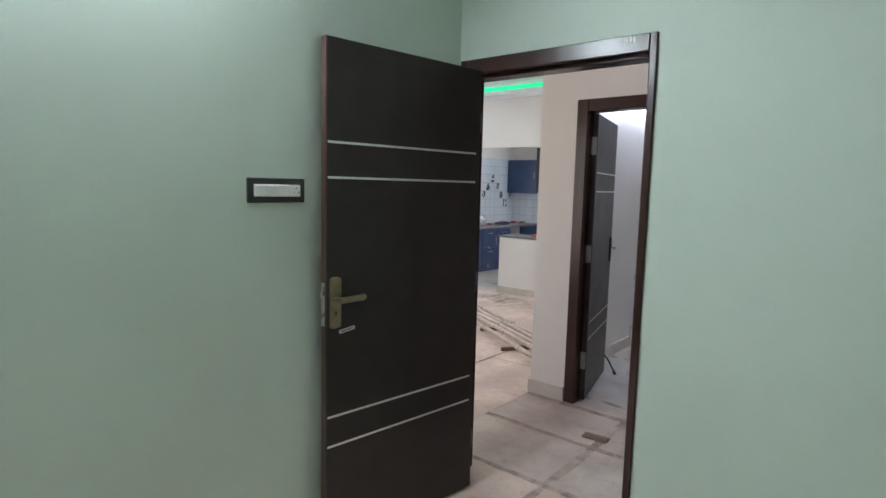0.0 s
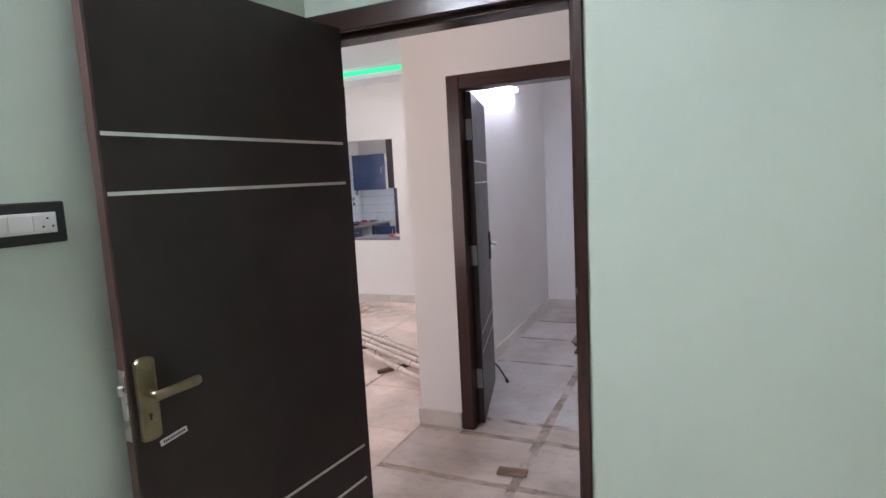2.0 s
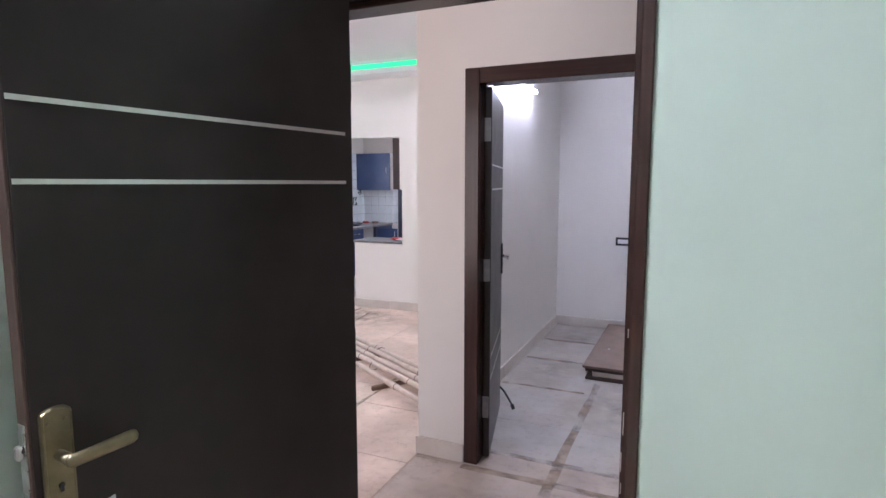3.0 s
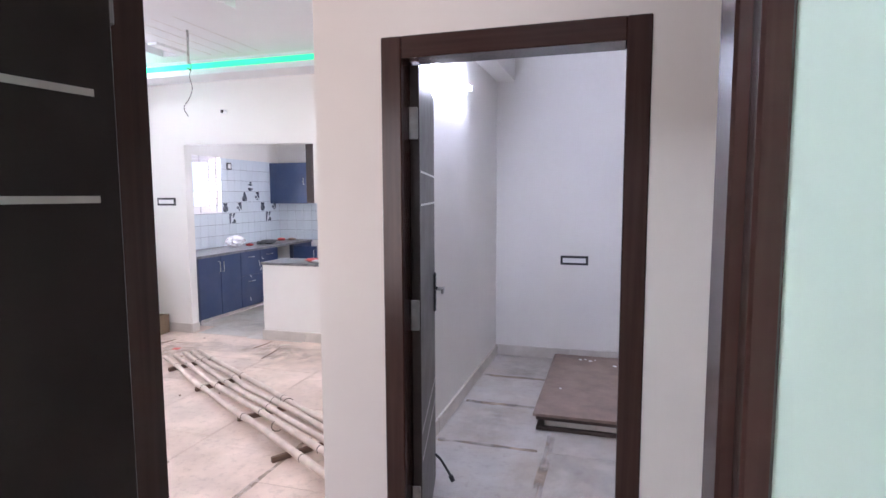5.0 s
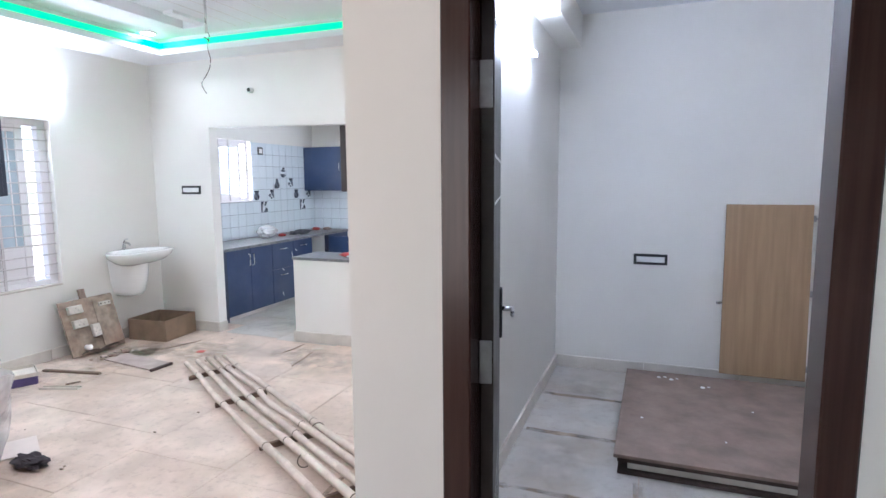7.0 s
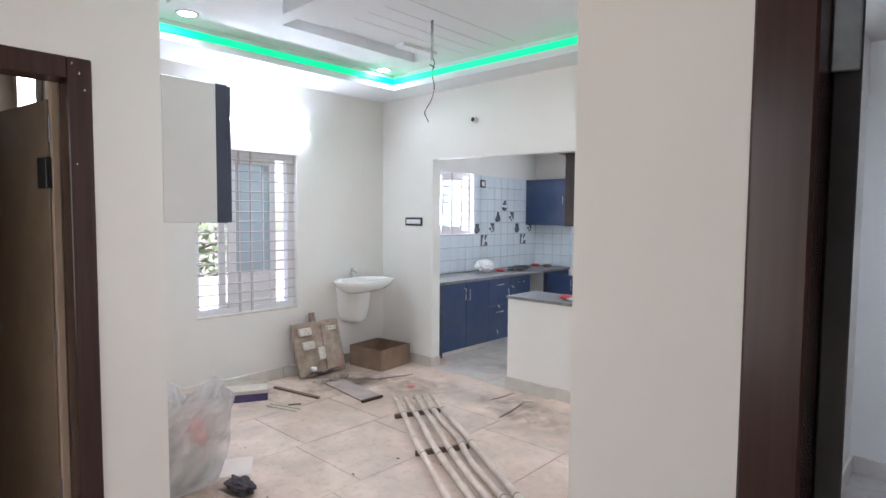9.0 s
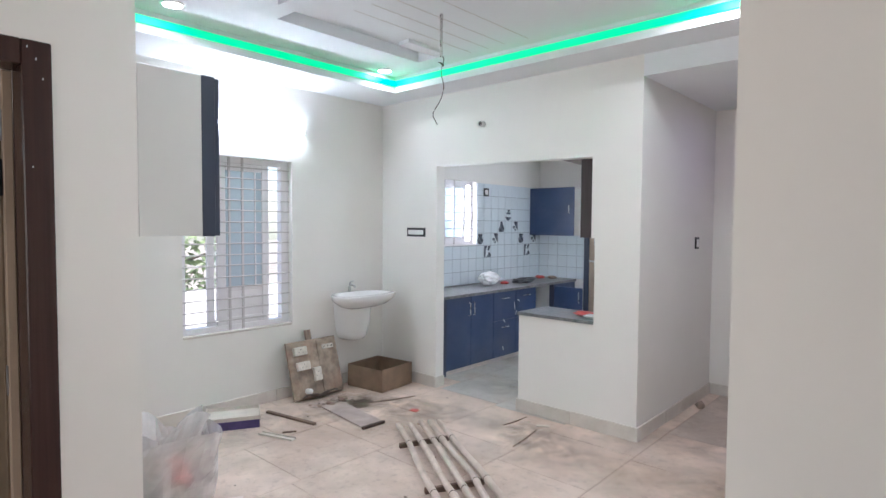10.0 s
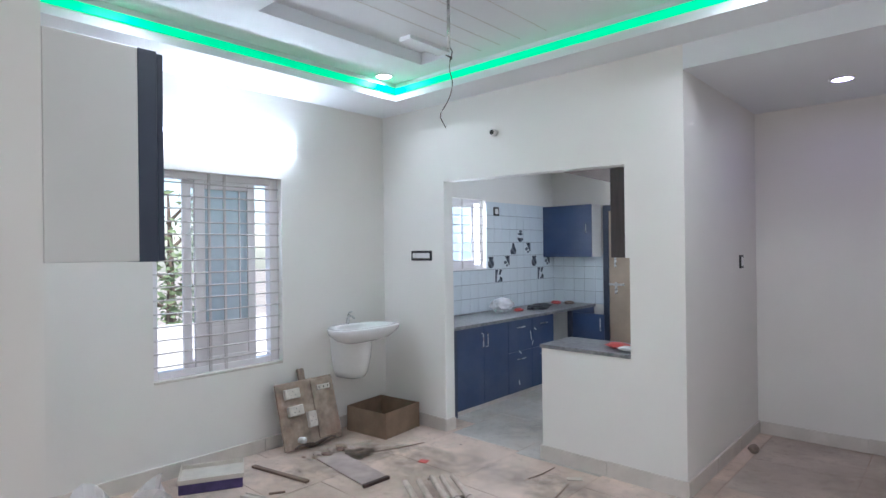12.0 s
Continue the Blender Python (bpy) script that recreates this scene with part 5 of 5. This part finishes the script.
def tree(x, y, h, r, seed, n):
    rng = random.Random(seed)
    ob = thing("tree", "leafy green tree outside the window", "tree", pose(x, y, -0.42))
    bm = tube([(0, 0, 0), (0.04, 0.02, h * 0.35), (-0.03, 0.05, h * 0.7), (0.02, 0.0, h)], [0.09, 0.07, 0.045, 0.015], 8)
    tips = []
    for i in range(9):
        a, z = i * 2.4, h * (0.22 + 0.075 * i)
        tip = Vector((math.cos(a) * r * 0.8, math.sin(a) * r * 0.8, z + rng.uniform(0.2, 0.6)))
        tube([(0, 0, z), tip * 0.5 + Vector((0, 0, z * 0.5)), tip], [0.03, 0.02, 0.006], 6, bm)
        tips.append(tip)
    part("trunk", bm, M_BARK, ob)
    verts, faces = [], []
    for i in range(n):
        t = rng.choice(tips)
        c = t * rng.uniform(0.55, 1.15) + Vector((rng.gauss(0, r * 0.28), rng.gauss(0, r * 0.28), rng.gauss(0, r * 0.28)))
        if c.z < 0.25:
            continue
        e = Euler((rng.uniform(0, 6.3), rng.uniform(0, 6.3), rng.uniform(0, 6.3))).to_matrix()
        s = rng.uniform(0.05, 0.11)
        b = len(verts)
        for p in ((-0.35, 0, 0), (0, -1, 0.1), (0.35, 0, 0), (0, 1, 0.1)):
            verts.append(tuple(c + e @ (Vector(p) * s)))
        faces.append((b, b + 1, b + 2, b + 3))
    me = bpy.data.meshes.new("crown")
    me.from_pydata(verts, [], faces)
    me.materials.append(M_LEAF)
    new("crown", me).parent = ob


tree(-10.7, 6.75, 2.9, 0.85, 4, 1000)
tree(-11.0, 11.5, 3.4, 1.0, 7, 2200)


# ---- skirting, slabs and tiles: many small pieces ----
skirt = tagged(new("baseboard"), "grey marble skirting along the walls", "baseboard", kind="structure")


def skirting(x0, y0, x1, y1, nx, ny, h=0.10):
    """Skirting pieces from one point to another, standing proud towards (nx, ny)."""
    L = math.hypot(x1 - x0, y1 - y0)
    n = max(1, round(L / 0.62))
    ux, uy = (x1 - x0) / L, (y1 - y0) / L
    for i in range(n):
        a, b = L * i / n + (0.0015 if i else 0), L * (i + 1) / n - (0.0015 if i < n - 1 else 0)
        t = 0.014 + random.uniform(0, 0.003)
        xs = sorted((x0 + ux * a, x0 + ux * b, x0 + ux * a + nx * t, x0 + ux * b + nx * t))
        ys = sorted((y0 + uy * a, y0 + uy * b, y0 + uy * a + ny * t, y0 + uy * b + ny * t))
        part("skirting_piece", box(xs[0], xs[-1], ys[0], ys[-1], 0.0, h + random.uniform(-0.003, 0.003), 0.002), M_SKIRT, skirt)


skirting(XL, YC, XL, YK, 1, 0)
skirting(XL + 0.018, YK, KX0, YK, 0, -1)
skirting(KX0, YK - 0.014, KX0, YK2, 1, 0)
skirting(KXH - 0.014, YK, -2.945, YK, 0, -1)
skirting(KXH, YK, KXH, YK2, -1, 0)
skirting(-2.945, YK - 0.014, -2.945, 8.31, 1, 0)
skirting(-2.927, 8.31, PX - 0.018, 8.31, 0, -1)
skirting(PX, YS - 0.014, PX, YS2, -1, 0)
skirting(PX - 0.015, YS2, PX - 0.015, 8.31, -1, 0)
skirting(PX - 0.014, YS, -1.225, YS, 0, -1)
skirting(-0.286, YS, 1.3, YS, 0, -1)
skirting(PX + 0.045, YS2, PX + 0.045, 6.79, 1, 0)
skirting(PX + 0.063, 6.79, 1.3, 6.79, 0, -1)
skirting(XC, 3.329, XC, YC, 1, 0)
skirting(XC, 0.9, XC, 2.428, 1, 0)
skirting(XB - 0.135, 0.9, XB - 0.135, YB2, -1, 0)
skirting(-0.225, YB2, 1.3, YB2, 0, 1)

COLS = (-5.66, -5.5, -4.85, -4.18, -3.5, -2.84, -2.2, -1.5, -0.74, -0.04, 0.66, 1.36, 2.0, 2.6)
ENTRY = (-2.6, -1.9, -1.0, -0.35, 0.32, 1.0, 1.7, 2.41, 2.97, 3.475, 3.69, 4.16, 4.81, 5.50, 6.14, 6.79, 7.5, 8.2, 8.9, 9.64)
rng = random.Random(5)
for c, (xa, xb) in enumerate(zip(COLS, COLS[1:])):
    ys = ENTRY if -1.6 < xa < 1.0 else [-2.6 + ({3: 0.60, 4: 0.40}[c] if c in (3, 4) else 0.31 if c % 2 else 0.0) + 0.665 * i + rng.uniform(-0.02, 0.02) for i in range(19)]
    if xa > 0.3:
        ys = [y for y in ys if y < 7]
    for ya, yb in zip(ys, ys[1:]):
        yb = min(yb, 9.638)
        if yb - ya < 0.05:
            continue
        ym, xm = (ya + yb) / 2, (xa + xb) / 2
        if (xm < XB - 0.2 and ym < 1.25) or (xm < XC2 and ym < 1.6) or (xm > 1.3 and ym > YB2):
            continue
        grey = (xm > -1.5 and ym > 3.6) or (ym > YK2 and (xb < -2.9 or xa > -2.9))
        g = 0.0025 + rng.uniform(0, 0.004)
        s = new("slab", slab_mesh(xb - xa - g, yb - ya - g, M_SLAB_DIRTY if (xa > -2.9 and xb < -1.4 and ym > YK2) or (xm > -1.5 and 2.2 < ym < 3.6) else M_SLAB_GREY if grey else M_SLAB))
        s.matrix_world = pose(xm, ym, rng.uniform(-0.0012, 0.0), rng.uniform(-0.05, 0.05), rng.uniform(-0.05, 0.05), rng.uniform(-0.12, 0.12))
        s.parent = floor

def film_sheet(x0, x1, y0, y1, z):
    """A smear of dust with a wandering outline."""
    bm = bmesh.new()
    n, along = 40, (y1 - y0) > (x1 - x0)
    rows = []
    for i in range(n + 1):
        u = i / n
        a = 0.012 * noise.noise(Vector((u * 9, x0 * 3, 1)))
        b = 0.012 * noise.noise(Vector((u * 9, y0 * 3, 5)))
        if along:
            y = y0 + (y1 - y0) * u
            rows.append((bm.verts.new((x0 + a, y, z)), bm.verts.new((x1 + b, y, z))))
        else:
            x = x0 + (x1 - x0) * u
            rows.append((bm.verts.new((x, y1 + a, z)), bm.verts.new((x, y0 + b, z))))
    for p, q in zip(rows, rows[1:]):
        bm.faces.new((p[0], p[1], q[1], q[0]))
    return bm


for xa, xb, ya, yb in ((-0.765, -0.715, 1.9, 5.08), (-1.5, 0.6, 2.945, 2.99), (-1.22, 0.6, 3.45, 3.50), (-1.5, -0.04, 2.39, 2.43), (-1.42, -0.8, 4.795, 4.83), (-1.42, -0.8, 5.48, 5.525), (-1.42, -0.8, 6.12, 6.16), (-1.42, 1.2, 3.67, 3.72), (-2.215, -2.185, 2.4, 4.6)):
    part("dirt_streak", film_sheet(xa, xb, ya, yb, 0.0016), M_DIRT, floor, "streak of brown dirt along a joint")

def soil_shade_patch(x, y, rx, ry, turn, material, z=0.0021):
    bm = bmesh.new()
    bmesh.ops.create_circle(bm, cap_ends=True, segments=28, radius=1)
    ob = part("dust_shade_smear", bm, material, floor, "smear of dust and painted shade on the floor")
    ob.matrix_world = pose(x, y, z, 0, 0, turn) @ Matrix.Diagonal((rx, ry, 1, 1))


# soil smears; several also darken the floor where less light reaches it
for k, (x, y, rx, ry, turn) in enumerate(((-5.22, 5.75, 0.42, 0.38, 20), (-5.2, 5.78, 0.30, 0.24, 60), (-5.05, 6.0, 0.45, 0.22, 40), (-4.75, 6.2, 0.75, 0.35, 15), (-3.6, 6.35, 0.8, 0.30, -5), (-5.35, 4.95, 0.28, 0.45, 0), (-2.25, 7.5, 0.6, 0.5, 30), (-2.5, 6.9, 0.5, 0.3, 0), (-4.3, 7.2, 0.6, 0.35, 30), (-1.75, 5.6, 0.3, 0.9, 0), (-2.9, 3.5, 0.55, 0.35, 0), (-1.0, 3.15, 0.5, 0.3, 10), (-0.55, 4.6, 0.4, 0.55, 0), (-5.0, 5.35, 0.6, 0.45, 20), (-4.55, 5.95, 0.7, 0.45, 35), (-3.4, 6.1, 0.8, 0.4, -10), (-5.2, 4.45, 0.4, 0.6, 0), (-1.1, 6.3, 0.3, 0.5, 0), (-1.15, 5.2, 0.25, 0.6, 0), (-2.2, 6.3, 0.5, 0.4, 20), (-3.9, 3.95, 0.4, 0.3, 0))):
    soil_shade_patch(x, y, rx, ry, turn, M_SOIL_SHADE, 0.0021 + 0.0002 * k)

# tiles of the kitchen walls
TW, TH, YT = 0.147, 0.154, 6.8885
Z0T = ZT + 0.002
tiles = structure("tile_bed", boxes([(XL, XL + 0.006, YK2, KY0 - 0.002, ZT, 2.052), (XL, XL + 0.006, KY1 + 0.002, 9.64, ZT, 2.052), (XL, XL + 0.006, KY0 - 0.002, KY1 + 0.002, ZT, KZ0 - 0.002), (XL + 0.006, -4.87, 9.634, 9.64, ZT, 1.44)]), M_GROUT, "grey grouted tile bed of the kitchen walls", "wall")


def tile_mesh(w, h, material, along):
    me = bpy.data.meshes.new("tile")
    bm = box(-w / 2, w / 2, 0, 0.006, -h / 2, h / 2, 0.0012) if along == "x" else box(0, 0.006, -w / 2, w / 2, -h / 2, h / 2, 0.0012)
    bm.to_mesh(me)
    bm.free()
    me.materials.append(material)
    return me


plain_x = tile_mesh(TW - 0.005, TH - 0.005, M_TILE, "x")


def disc(cy, cz, ry, rz, a0=0.0, a1=math.tau, n=14):
    return [(cy + ry * math.cos(a0 + (a1 - a0) * k / n), cz + rz * math.sin(a0 + (a1 - a0) * k / n)) for k in range(n)]


# printed figures on tiles, in shares of a tile: jars, corner leaves, flames, bowls and sprays
JAR = [disc(0.0, -0.08, 0.38, 0.34), [(-0.2, 0.2), (0.25, 0.2), (0.32, 0.42), (-0.34, 0.42)]]
CORNER = [[(-0.15, 0.46), (0.46, 0.46), (0.46, -0.28), (0.22, -0.05)], disc(-0.12, -0.02, 0.20, 0.13), disc(0.1, -0.25, 0.14, 0.1)]
FLAME = [[(-0.34, -0.42), (0.3, -0.42), (0.38, -0.1), (0.18, 0.25), (0.1, 0.46), (-0.12, 0.42), (-0.2, 0.1), (-0.42, -0.15)]]
BOWL = [disc(0.0, -0.12, 0.42, 0.34, math.pi, math.tau), disc(0.0, 0.16, 0.36, 0.10), disc(0.05, 0.36, 0.2, 0.09)]
SPRAY = [[(-0.46, 0.46), (-0.46, -0.46), (-0.28, -0.46), (-0.2, 0.1), (-0.05, 0.46)], [(-0.2, -0.46), (0.46, -0.46), (0.46, -0.2), (0.2, -0.05), (0.05, -0.3)], [(0.0, 0.1), (0.2, 0.05), (0.46, 0.46), (0.15, 0.46)]]
MOTIF = {(9, 3): JAR, (10, 2): SPRAY, (11, 3): CORNER, (12, 4): FLAME, (13, 5): BOWL, (14, 4): CORNER, (15, 3): JAR, (16, 2): SPRAY, (17, 3): CORNER}
made = {}
for i in range(19):
    for j in range(8):
        y0, y1, z = YT + i * TW, min(YT + (i + 1) * TW, 9.632), Z0T + (j + 0.5) * TH
        if z > KZ0:
            if y0 < KY0 < y1:
                y1 = KY0
            elif y0 < KY1 < y1:
                y0 = KY1
            elif KY0 <= y0 and y1 <= KY1:
                continue
        w = round(y1 - y0 - 0.005, 3)
        if w < 0.012:
            continue
        if w not in made:
            made[w] = tile_mesh(w, TH - 0.005, M_TILE, "y")
        t = new("wall_tile", made[w])
        t.location = (XL + 0.006, (y0 + y1) / 2, z)
        t.parent = tiles
        if (i, j) in MOTIF:
            bm = bmesh.new()
            for rim in MOTIF[(i, j)]:
                lo, hi = [[bm.verts.new((dx, y * TW, z2 * TH)) for y, z2 in rim] for dx in (0.006, 0.0072)]
                bm.faces.new(hi)
                for q in range(len(rim)):
                    bm.faces.new((lo[q], lo[(q + 1) % len(rim)], hi[(q + 1) % len(rim)], hi[q]))
            part("motif", bm, M_TILE_DARK, t, "dark printed motif")
for i in range(5):
    for j in range(4):
        t = new("wall_tile", plain_x)
        t.location = (XL + 0.012 + (i + 0.5) * TW, 9.628, Z0T + (j + 0.5) * TH)
        t.parent = tiles
